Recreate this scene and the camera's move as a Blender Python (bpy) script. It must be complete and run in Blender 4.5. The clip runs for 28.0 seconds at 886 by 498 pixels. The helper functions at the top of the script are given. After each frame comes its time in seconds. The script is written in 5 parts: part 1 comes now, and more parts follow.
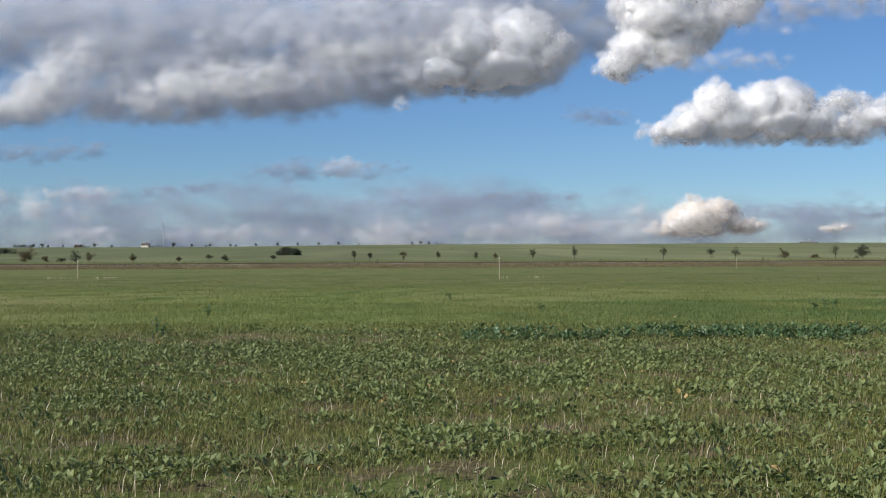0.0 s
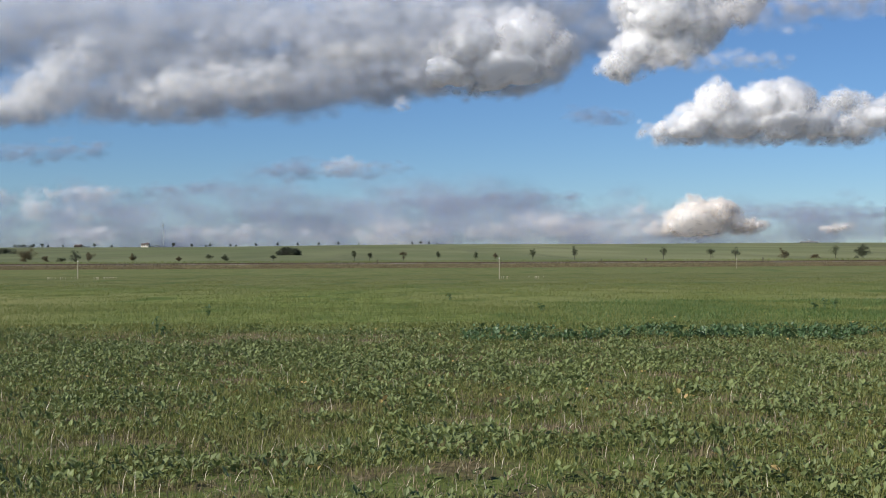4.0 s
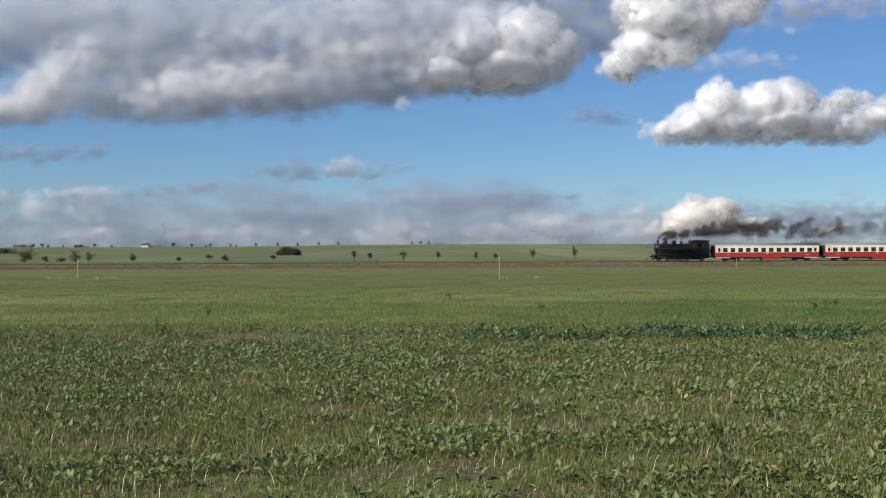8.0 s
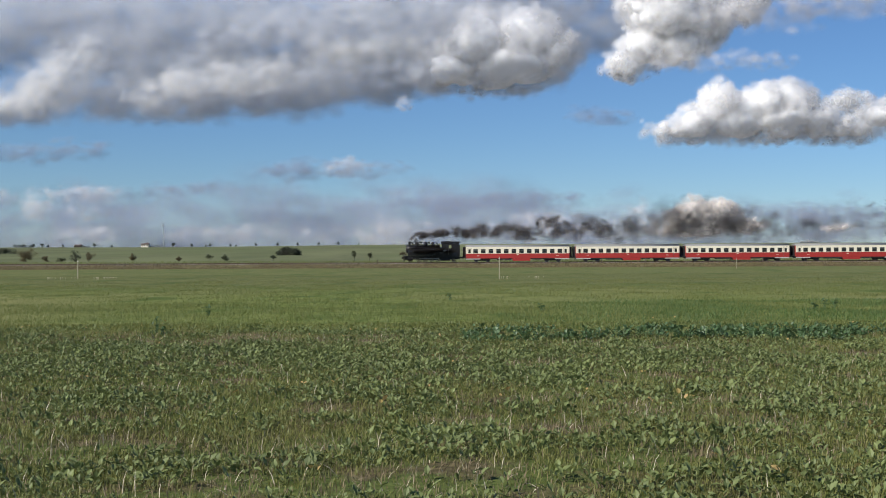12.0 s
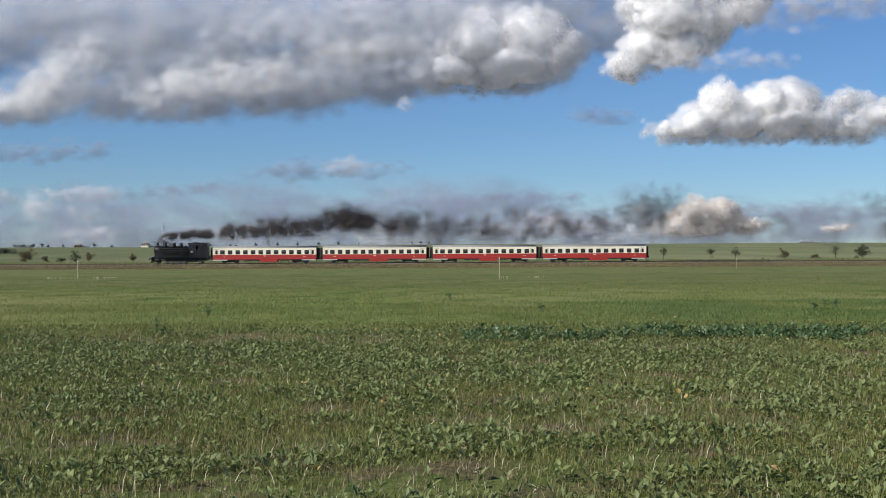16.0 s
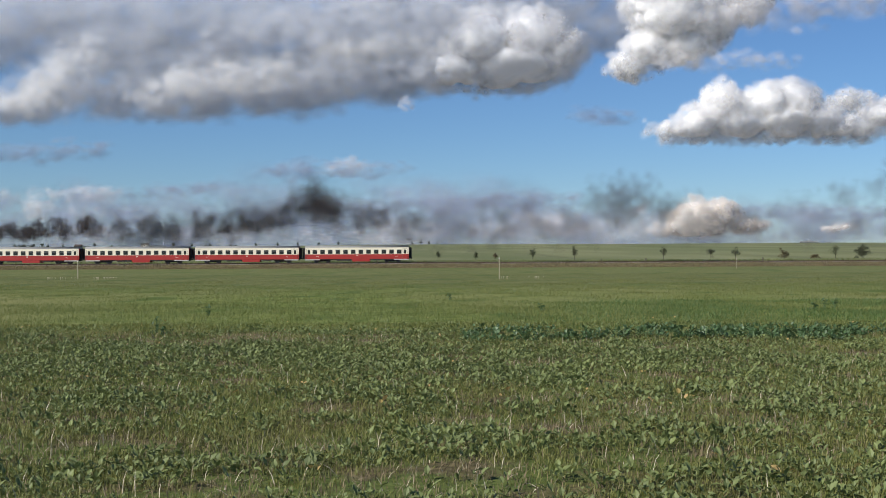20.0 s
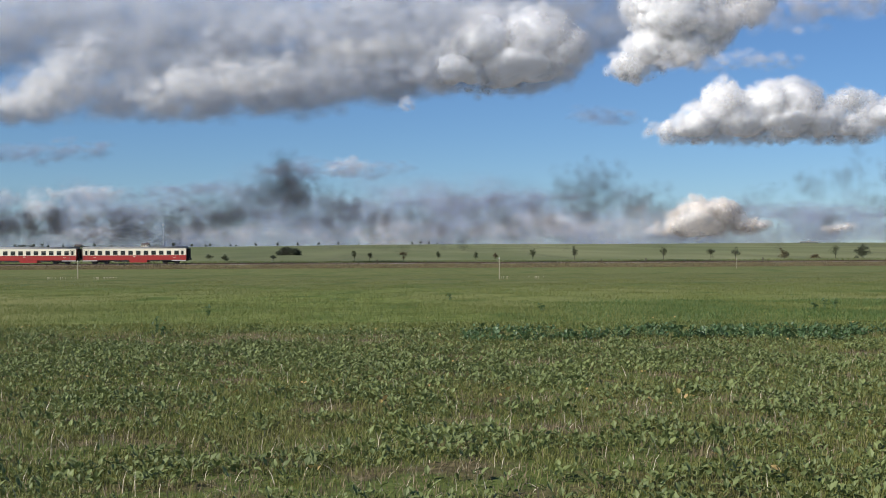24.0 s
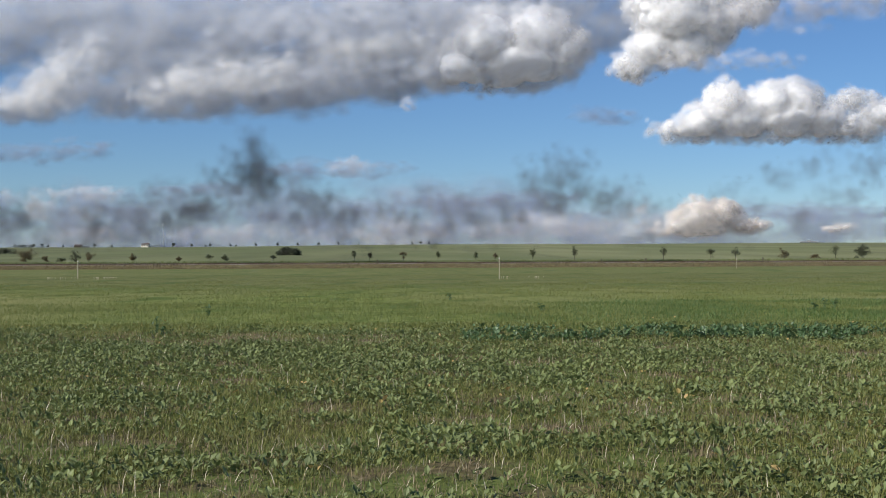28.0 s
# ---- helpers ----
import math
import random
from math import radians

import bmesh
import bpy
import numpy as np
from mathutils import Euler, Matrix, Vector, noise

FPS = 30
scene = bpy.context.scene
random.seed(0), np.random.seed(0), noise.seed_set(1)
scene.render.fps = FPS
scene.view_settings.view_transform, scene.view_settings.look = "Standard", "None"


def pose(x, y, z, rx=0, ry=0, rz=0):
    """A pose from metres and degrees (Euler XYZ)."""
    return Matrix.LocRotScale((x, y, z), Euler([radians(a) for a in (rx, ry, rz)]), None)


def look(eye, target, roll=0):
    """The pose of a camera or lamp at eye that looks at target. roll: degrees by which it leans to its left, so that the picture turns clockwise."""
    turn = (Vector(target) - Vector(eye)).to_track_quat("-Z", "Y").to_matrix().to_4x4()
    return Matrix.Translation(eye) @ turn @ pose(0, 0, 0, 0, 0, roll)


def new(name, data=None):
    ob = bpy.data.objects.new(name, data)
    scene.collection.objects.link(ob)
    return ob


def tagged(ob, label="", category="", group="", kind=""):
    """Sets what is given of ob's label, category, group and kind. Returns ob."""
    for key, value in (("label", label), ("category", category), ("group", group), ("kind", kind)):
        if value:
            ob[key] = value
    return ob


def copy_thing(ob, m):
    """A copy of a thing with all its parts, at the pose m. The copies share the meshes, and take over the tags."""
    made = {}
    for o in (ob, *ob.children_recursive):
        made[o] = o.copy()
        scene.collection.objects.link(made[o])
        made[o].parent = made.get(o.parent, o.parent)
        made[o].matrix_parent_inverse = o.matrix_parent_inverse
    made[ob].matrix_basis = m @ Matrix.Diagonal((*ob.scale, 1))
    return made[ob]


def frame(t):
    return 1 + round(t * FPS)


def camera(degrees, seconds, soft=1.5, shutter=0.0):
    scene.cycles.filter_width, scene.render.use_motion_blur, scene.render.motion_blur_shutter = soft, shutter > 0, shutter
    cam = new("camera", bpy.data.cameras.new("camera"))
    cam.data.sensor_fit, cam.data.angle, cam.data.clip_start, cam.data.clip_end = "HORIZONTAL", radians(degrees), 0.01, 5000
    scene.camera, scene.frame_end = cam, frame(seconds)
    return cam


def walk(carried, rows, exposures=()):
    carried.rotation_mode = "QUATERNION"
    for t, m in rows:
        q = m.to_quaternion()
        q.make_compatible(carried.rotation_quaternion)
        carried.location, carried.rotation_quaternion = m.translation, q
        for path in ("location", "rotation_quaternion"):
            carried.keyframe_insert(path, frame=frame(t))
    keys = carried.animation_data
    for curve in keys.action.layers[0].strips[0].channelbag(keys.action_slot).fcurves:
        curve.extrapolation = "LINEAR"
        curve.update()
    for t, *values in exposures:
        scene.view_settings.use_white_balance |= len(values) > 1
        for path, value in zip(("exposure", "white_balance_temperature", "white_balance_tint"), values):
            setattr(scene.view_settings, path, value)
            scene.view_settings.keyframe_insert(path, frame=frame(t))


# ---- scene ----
cam = camera(42.0, 28.0, 1.0)
EYE = (0.0, 0.0, 1.55)
STAND = look(EYE, (0.0, 100.0, 1.55 + 100.0 * 9.0 / 2042.0), -0.27)
walk(cam, [(0.0, STAND), (28.0, STAND)])

# ---- light: a sun behind the camera's left shoulder, under a blue sky ----
SUN_FROM = Vector((-0.66, -0.48, 0.58)).normalized()
world = bpy.data.worlds.new("sky")
scene.world = world
world.use_nodes = True
sky = world.node_tree.nodes.new("ShaderNodeTexSky")
sky.sky_type = "NISHITA"
sky.sun_disc = False
sky.sun_elevation = math.asin(SUN_FROM.z)
sky.sun_rotation = math.atan2(SUN_FROM.x, SUN_FROM.y)
sky.altitude = 200.0
sky.air_density = 1.0
sky.dust_density = 0.0
sky.ozone_density = 4.0
background = world.node_tree.nodes["Background"]
background.inputs["Strength"].default_value = 0.062
tint = world.node_tree.nodes.new("ShaderNodeMix")
tint.data_type, tint.blend_type = "RGBA", "MULTIPLY"
tint.inputs["Factor"].default_value = 1.0
tint.inputs["B"].default_value = (0.7, 0.9, 1.16, 1.0)
world.node_tree.links.new(sky.outputs[0], tint.inputs["A"])
world.node_tree.links.new(tint.outputs["Result"], background.inputs["Color"])
sun = new("sun", bpy.data.lights.new("sun", "SUN"))
sun.data.energy = 4.6
sun.data.angle = radians(0.6)
sun.data.color = (1.0, 0.955, 0.89)
sun.matrix_world = look(SUN_FROM * 50, (0, 0, 0))
scene.view_settings.exposure = 0.35
scene.cycles.transparent_max_bounces = 160

# ---- small helpers ----
rng = np.random.default_rng(7)


def link_nodes(m, a, b):
    m.node_tree.links.new(a, b)


def material(name, colour, rough=0.7, metal=0.0, spread=0.25, fine=8.0, coarse=0.6, bump=0.15, island=0.0, each=0.0, second=None, through_light=0.0, gloss=0.5):
    """A surface that varies at two scales, and from island to island or object to object where asked."""
    m = bpy.data.materials.new(name)
    m.use_nodes = True
    n = m.node_tree.nodes
    shader = n["Principled BSDF"]
    shader.inputs["Roughness"].default_value = rough
    shader.inputs["Metallic"].default_value = metal
    shader.inputs["Specular IOR Level"].default_value = gloss
    place = n.new("ShaderNodeTexCoord")
    small, large = n.new("ShaderNodeTexNoise"), n.new("ShaderNodeTexNoise")
    for tex, scale in ((small, fine), (large, coarse)):
        tex.inputs["Scale"].default_value = scale
        tex.inputs["Detail"].default_value = 4
        link_nodes(m, place.outputs["Object"], tex.inputs["Vector"])
    add = n.new("ShaderNodeMath")
    add.operation = "ADD"
    link_nodes(m, small.outputs["Fac"], add.inputs[0])
    link_nodes(m, large.outputs["Fac"], add.inputs[1])
    total = add.outputs[0]
    for amount, kind in ((island, "ShaderNodeNewGeometry"), (each, "ShaderNodeObjectInfo")):
        if amount:
            source = n.new(kind)
            mix = n.new("ShaderNodeMath")
            mix.operation = "MULTIPLY_ADD"
            mix.inputs[1].default_value = amount
            out = "Random Per Island" if kind == "ShaderNodeNewGeometry" else "Random"
            link_nodes(m, source.outputs[out], mix.inputs[0])
            link_nodes(m, total, mix.inputs[2])
            total = mix.outputs[0]
    ramp = n.new("ShaderNodeMapRange")
    ramp.inputs["From Min"].default_value = 0.6
    ramp.inputs["From Max"].default_value = 1.4 + island + each
    link_nodes(m, total, ramp.inputs["Value"])
    mixed = n.new("ShaderNodeMix")
    mixed.data_type = "RGBA"
    low = [c * (1 - spread) for c in colour]
    high = second or [min(1, c * (1 + spread)) for c in colour]
    mixed.inputs["A"].default_value = (*low, 1)
    mixed.inputs["B"].default_value = (*high, 1)
    link_nodes(m, ramp.outputs[0], mixed.inputs["Factor"])
    link_nodes(m, mixed.outputs["Result"], shader.inputs["Base Color"])
    if bump:
        b = n.new("ShaderNodeBump")
        b.inputs["Strength"].default_value = bump
        b.inputs["Distance"].default_value = 0.02
        link_nodes(m, small.outputs["Fac"], b.inputs["Height"])
        link_nodes(m, b.outputs[0], shader.inputs["Normal"])
    if through_light:
        trans = n.new("ShaderNodeBsdfTranslucent")
        link_nodes(m, mixed.outputs["Result"], trans.inputs["Color"])
        both = n.new("ShaderNodeMixShader")
        both.inputs[0].default_value = through_light
        link_nodes(m, shader.outputs[0], both.inputs[1])
        link_nodes(m, trans.outputs[0], both.inputs[2])
        link_nodes(m, both.outputs[0], n["Material Output"].inputs["Surface"])
    return m


def mesh_of(name, verts, faces, mat, smooth=False, flat_map=None):
    """A mesh from arrays: faces all of one corner count."""
    verts, faces = np.asarray(verts, np.float32), np.asarray(faces, np.int32)
    me = bpy.data.meshes.new(name)
    me.vertices.add(len(verts))
    me.vertices.foreach_set("co", verts.ravel())
    k = faces.shape[1]
    me.loops.add(faces.size)
    me.loops.foreach_set("vertex_index", faces.ravel())
    me.polygons.add(len(faces))
    me.polygons.foreach_set("loop_start", np.arange(0, faces.size, k, dtype=np.int32))
    me.polygons.foreach_set("loop_total", np.full(len(faces), k, np.int32))
    me.polygons.foreach_set("use_smooth", np.full(len(faces), smooth))
    if flat_map is not None:
        layer = me.uv_layers.new(name="flat")
        layer.data.foreach_set("uv", np.tile(np.asarray(flat_map, np.float32).ravel(), len(faces)))
    me.materials.append(mat)
    me.update(calc_edges=True)
    return me


def spawn(template, faces, places, turn, tilt, size, roll=None):
    """Copies of a small template (y along, x across, z up) as arrays: one turned, tilted and scaled copy at each place."""
    t = np.asarray(template, float)[None] * np.asarray(size)[:, None, :]
    if roll is not None:
        c, s = np.cos(roll)[:, None], np.sin(roll)[:, None]
        t = np.stack((t[..., 0] * c + t[..., 2] * s, t[..., 1], t[..., 2] * c - t[..., 0] * s), -1)
    c, s = np.cos(tilt)[:, None], np.sin(tilt)[:, None]
    t = np.stack((t[..., 0], t[..., 1] * c - t[..., 2] * s, t[..., 1] * s + t[..., 2] * c), -1)
    c, s = np.cos(turn)[:, None], np.sin(turn)[:, None]
    t = np.stack((t[..., 0] * c - t[..., 1] * s, t[..., 0] * s + t[..., 1] * c, t[..., 2]), -1)
    v = (t + places[:, None, :]).reshape(-1, 3)
    f = (np.asarray(faces)[None] + (np.arange(len(places)) * len(template))[:, None, None]).reshape(-1, len(faces[0]))
    return v, f


def join_arrays(pairs):
    vs, fs, base = [], [], 0
    for v, f in pairs:
        vs.append(v)
        fs.append(f + base)
        base += len(v)
    return np.concatenate(vs), np.concatenate(fs)


def part(name, bm, mat, parent=None, label="", smooth=False):
    me = bpy.data.meshes.new(name)
    bm.normal_update()
    bm.to_mesh(me)
    bm.free()
    me.materials.append(mat)
    if smooth:
        for p in me.polygons:
            p.use_smooth = True
    ob = new(name, me)
    ob.parent = parent
    if label:
        ob["label"] = label
    return ob


def again(ob, parent, x=0.0, y=0.0, z=0.0):
    """Another part on the same mesh, moved."""
    o = new(ob.name.split(".")[0], ob.data)
    o.parent = parent
    o.location = (x, y, z)
    for key in ob.keys():
        o[key] = ob[key]
    return o


def box(x0, x1, y0, y1, z0, z1, bevel=0.0, bm=None):
    bm = bm or bmesh.new()
    made = bmesh.ops.create_cube(bm, size=1.0)["verts"]
    for v in made:
        v.co = Vector((x0 + (v.co.x + 0.5) * (x1 - x0), y0 + (v.co.y + 0.5) * (y1 - y0), z0 + (v.co.z + 0.5) * (z1 - z0)))
    if bevel:
        edges = {e for v in made for e in v.link_edges}
        bmesh.ops.bevel(bm, geom=list(edges), offset=bevel, segments=2, affect="EDGES")
    return bm


def rod(a, b, r0, r1=None, n=16, bm=None):
    """A round bar or cone from a to b."""
    bm = bm or bmesh.new()
    a, b = Vector(a), Vector(b)
    r1 = r0 if r1 is None else r1
    m = Matrix.Translation((a + b) / 2) @ (b - a).to_track_quat("Z", "Y").to_matrix().to_4x4()
    bmesh.ops.create_cone(bm, cap_ends=True, segments=n, radius1=max(r0, 1e-4), radius2=max(r1, 1e-4), depth=(b - a).length, matrix=m)
    return bm


def lathe(profile, n=20, axis="Z", bm=None, at=(0, 0, 0)):
    """A turned solid from (radius, height) pairs."""
    bm = bm or bmesh.new()
    rings = []
    for r, h in profile:
        ring = []
        for i in range(n):
            a = 2 * math.pi * i / n
            p = (r * math.cos(a), r * math.sin(a), h)
            if axis == "X":
                p = (h, p[0], p[1])
            elif axis == "Y":
                p = (p[0], h, p[1])
            ring.append(bm.verts.new(Vector(p) + Vector(at)))
        rings.append(ring)
    for a, b in zip(rings, rings[1:]):
        for i in range(n):
            bm.faces.new((a[i], a[(i + 1) % n], b[(i + 1) % n], b[i]))
    bm.faces.new(rings[0][::-1])
    bm.faces.new(rings[-1])
    bmesh.ops.recalc_face_normals(bm, faces=bm.faces)
    return bm


def prism(points, y0, y1, bm=None):
    """An outline in x and z, extruded along y."""
    bm = bm or bmesh.new()
    a = [bm.verts.new((x, y0, z)) for x, z in points]
    b = [bm.verts.new((x, y1, z)) for x, z in points]
    k = len(points)
    made = [bm.faces.new(a), bm.faces.new(b[::-1])]
    for i in range(k):
        made.append(bm.faces.new((a[i], b[i], b[(i + 1) % k], a[(i + 1) % k])))
    bmesh.ops.recalc_face_normals(bm, faces=made)
    return bm


def section(points, x0, x1, bm=None):
    """An outline in y and z, extruded along x."""
    bm = bm or bmesh.new()
    a = [bm.verts.new((x0, y, z)) for y, z in points]
    b = [bm.verts.new((x1, y, z)) for y, z in points]
    k = len(points)
    made = [bm.faces.new(a), bm.faces.new(b[::-1])]
    for i in range(k):
        made.append(bm.faces.new((a[i], b[i], b[(i + 1) % k], a[(i + 1) % k])))
    bmesh.ops.recalc_face_normals(bm, faces=made)
    return bm


def thing(name, x=0.0, y=0.0, z=0.0):
    ob = new(name)
    ob.empty_display_size = 0.2
    ob.location = (x, y, z)
    return ob


PUFF = [(-1.0, 0.0, -1.0), (1.0, 0.0, -1.0), (1.0, 0.0, 1.0), (-1.0, 0.0, 1.0)]
PUFF_MAP = [(-1, -1), (1, -1), (1, 1), (-1, 1)]


def vapour_material(name, colour, cover, ragged, dim=0.5, gaps=(0.35, 1.4)):
    """Thin soft-edged vapour: densest in the middle of each puff, ragged by noise, lit from either side."""
    m = bpy.data.materials.new(name)
    m.use_nodes = True
    n = m.node_tree.nodes
    n.remove(n["Principled BSDF"])
    diffuse, trans = n.new("ShaderNodeBsdfDiffuse"), n.new("ShaderNodeBsdfTranslucent")
    clear, both, mix = n.new("ShaderNodeBsdfTransparent"), n.new("ShaderNodeMixShader"), n.new("ShaderNodeMixShader")
    for s in (diffuse, trans):
        s.inputs["Color"].default_value = (*colour, 1)
    both.inputs[0].default_value = dim
    place, far, fall = n.new("ShaderNodeTexCoord"), n.new("ShaderNodeVectorMath"), n.new("ShaderNodeMapRange")
    far.operation = "LENGTH"
    link_nodes(m, place.outputs["UV"], far.inputs[0])
    fall.interpolation_type = "SMOOTHERSTEP"
    fall.inputs["From Min"].default_value, fall.inputs["From Max"].default_value = 1.0, 0.0
    fall.inputs["To Min"].default_value, fall.inputs["To Max"].default_value = 0.0, cover
    link_nodes(m, far.outputs["Value"], fall.inputs["Value"])
    tex, span, times = n.new("ShaderNodeTexNoise"), n.new("ShaderNodeMapRange"), n.new("ShaderNodeMath")
    tex.inputs["Scale"].default_value = ragged
    tex.inputs["Detail"].default_value = 4
    link_nodes(m, place.outputs["Object"], tex.inputs["Vector"])
    span.inputs["From Min"].default_value, span.inputs["From Max"].default_value = 0.35, 0.65
    span.inputs["To Min"].default_value, span.inputs["To Max"].default_value = gaps
    link_nodes(m, tex.outputs["Fac"], span.inputs["Value"])
    times.operation = "MULTIPLY"
    times.use_clamp = True
    link_nodes(m, fall.outputs[0], times.inputs[0])
    link_nodes(m, span.outputs[0], times.inputs[1])
    link_nodes(m, times.outputs[0], mix.inputs[0])
    link_nodes(m, diffuse.outputs[0], both.inputs[1])
    link_nodes(m, trans.outputs[0], both.inputs[2])
    link_nodes(m, clear.outputs[0], mix.inputs[1])
    link_nodes(m, both.outputs[0], mix.inputs[2])
    link_nodes(m, mix.outputs[0], n["Material Output"].inputs["Surface"])
    return m


def puffs(name, p, radius, mat, turn, tilt, roll, stretch=1.0):
    """One mesh of soft flakes at the places p."""
    v, f = spawn(PUFF, [(0, 1, 2, 3)], p, turn, tilt, np.stack((radius * stretch, radius, radius), -1), roll)
    return mesh_of(name, v, f, mat, False, PUFF_MAP)


# ---- materials ----
M_SOOT = material("black_engine_paint", (0.008, 0.008, 0.0095), 0.42, 0.0, 0.4, 6, 1.2, 0.1, second=(0.02, 0.0195, 0.021), gloss=0.3)
M_IRON = material("oily_dark_iron", (0.03, 0.028, 0.027), 0.55, 0.4, 0.4, 9, 1.5, 0.2)
M_STEEL = material("worn_bright_steel", (0.25, 0.24, 0.23), 0.35, 0.9, 0.3, 9, 2, 0.1)
M_RAIL = material("rusty_rail_steel", (0.09, 0.055, 0.04), 0.6, 0.5, 0.35, 5, 0.8, 0.2)
M_CREAM = material("cream_coach_paint", (0.78, 0.72, 0.56), 0.4, 0, 0.08, 3, 0.4, 0.03)
M_RED = material("red_coach_paint", (0.33, 0.03, 0.024), 0.4, 0, 0.14, 3, 0.4, 0.03)
M_ROOF = material("dusty_grey_roof_paint", (0.22, 0.22, 0.21), 0.65, 0, 0.2, 4, 0.5, 0.08)
M_UNDER = material("grimy_underframe_black", (0.03, 0.027, 0.025), 0.75, 0.1, 0.4, 6, 1, 0.25)
M_STEP = material("pale_grey_skirt_paint", (0.45, 0.44, 0.41), 0.6, 0, 0.2, 5, 1, 0.1)
M_WHEEL = material("dusty_wheel_steel", (0.13, 0.12, 0.11), 0.6, 0.3, 0.3, 9, 2, 0.1)
M_DRIVER = material("sooty_wheel_iron", (0.07, 0.058, 0.054), 0.6, 0.2, 0.3, 9, 2, 0.1)
M_RUBBER = material("black_gangway_rubber", (0.02, 0.02, 0.02), 0.85, 0, 0.3, 8, 1, 0.2)
M_PLATE = material("white_number_plate", (0.75, 0.75, 0.72), 0.5, 0, 0.06, 9, 2, 0.0)
M_BALLAST = material("grey_brown_ballast_stone", (0.16, 0.135, 0.11), 0.95, 0, 0.4, 14, 0.4, 0.6)
M_SLEEPER = material("weathered_sleeper_wood", (0.09, 0.07, 0.055), 0.9, 0, 0.3, 8, 1, 0.3, each=0.4)
M_POST = material("bleached_stake_wood", (0.33, 0.3, 0.21), 0.8, 0, 0.18, 12, 2, 0.2)
M_BARK = material("grey_brown_bark", (0.07, 0.055, 0.042), 0.9, 0, 0.35, 12, 2, 0.4)
M_WALL = material("pale_lime_render", (0.68, 0.63, 0.52), 0.9, 0, 0.1, 3, 0.3, 0.1)
M_TILES = material("dark_brown_roof_tile", (0.09, 0.06, 0.05), 0.85, 0, 0.3, 5, 0.7, 0.2)
M_MAST = material("grey_mast_steel", (0.4, 0.41, 0.42), 0.5, 0.3, 0.1, 4, 1, 0.0)


def glass_material():
    m = bpy.data.materials.new("dark_coach_window_glass")
    m.use_nodes = True
    s = m.node_tree.nodes["Principled BSDF"]
    s.inputs["Base Color"].default_value = (0.02, 0.022, 0.022, 1)
    s.inputs["Roughness"].default_value = 0.06
    return m


M_GLASS = glass_material()


def leaf_material(name, a, b, rough=0.6, through_light=0.25, island=0.9):
    return material(name, a, rough, 0, 0.2, 6, 0.35, 0.0, island=island, second=b, through_light=through_light)


M_LEAF = leaf_material("grey_green_rape_leaf", (0.085, 0.115, 0.036), (0.235, 0.28, 0.092), 0.6)
M_CROP = leaf_material("blue_green_crop_leaf", (0.05, 0.095, 0.036), (0.11, 0.185, 0.068), 0.5)
M_GRASS = leaf_material("field_grass_blade", (0.1, 0.12, 0.024), (0.25, 0.25, 0.068), 0.6)
M_FARGRASS = leaf_material("upright_sward_blade", (0.11, 0.15, 0.03), (0.21, 0.24, 0.068), 0.6, 0.4)
M_TANGRASS = leaf_material("yellowing_sward_blade", (0.115, 0.13, 0.042), (0.19, 0.195, 0.072), 0.6, 0.4)
M_TUFT = leaf_material("yellow_green_tuft_blade", (0.13, 0.16, 0.035), (0.27, 0.27, 0.085), 0.6, 0.4)
M_CEREAL = leaf_material("young_cereal_blade", (0.05, 0.105, 0.022), (0.11, 0.19, 0.05), 0.55)
M_STRAW = leaf_material("bleached_straw", (0.36, 0.3, 0.2), (0.72, 0.64, 0.48), 0.7, 0.1)
M_DRY = leaf_material("dry_verge_grass", (0.1, 0.075, 0.04), (0.3, 0.23, 0.135), 0.8, 0.15)
M_VERGE = leaf_material("russet_verge_grass", (0.07, 0.052, 0.026), (0.22, 0.17, 0.085), 0.8, 0.15)
M_YELLOW = leaf_material("yellowed_leaf", (0.42, 0.34, 0.1), (0.5, 0.32, 0.14), 0.6, 0.3)
M_TREE = leaf_material("dull_green_tree_leaf", (0.055, 0.07, 0.032), (0.12, 0.13, 0.06), 0.6)
M_TREEDARK = leaf_material("dark_green_hedge_leaf", (0.022, 0.03, 0.015), (0.05, 0.058, 0.03), 0.6)
M_TREEDRY = leaf_material("browned_autumn_leaf", (0.09, 0.075, 0.035), (0.17, 0.13, 0.06), 0.6)


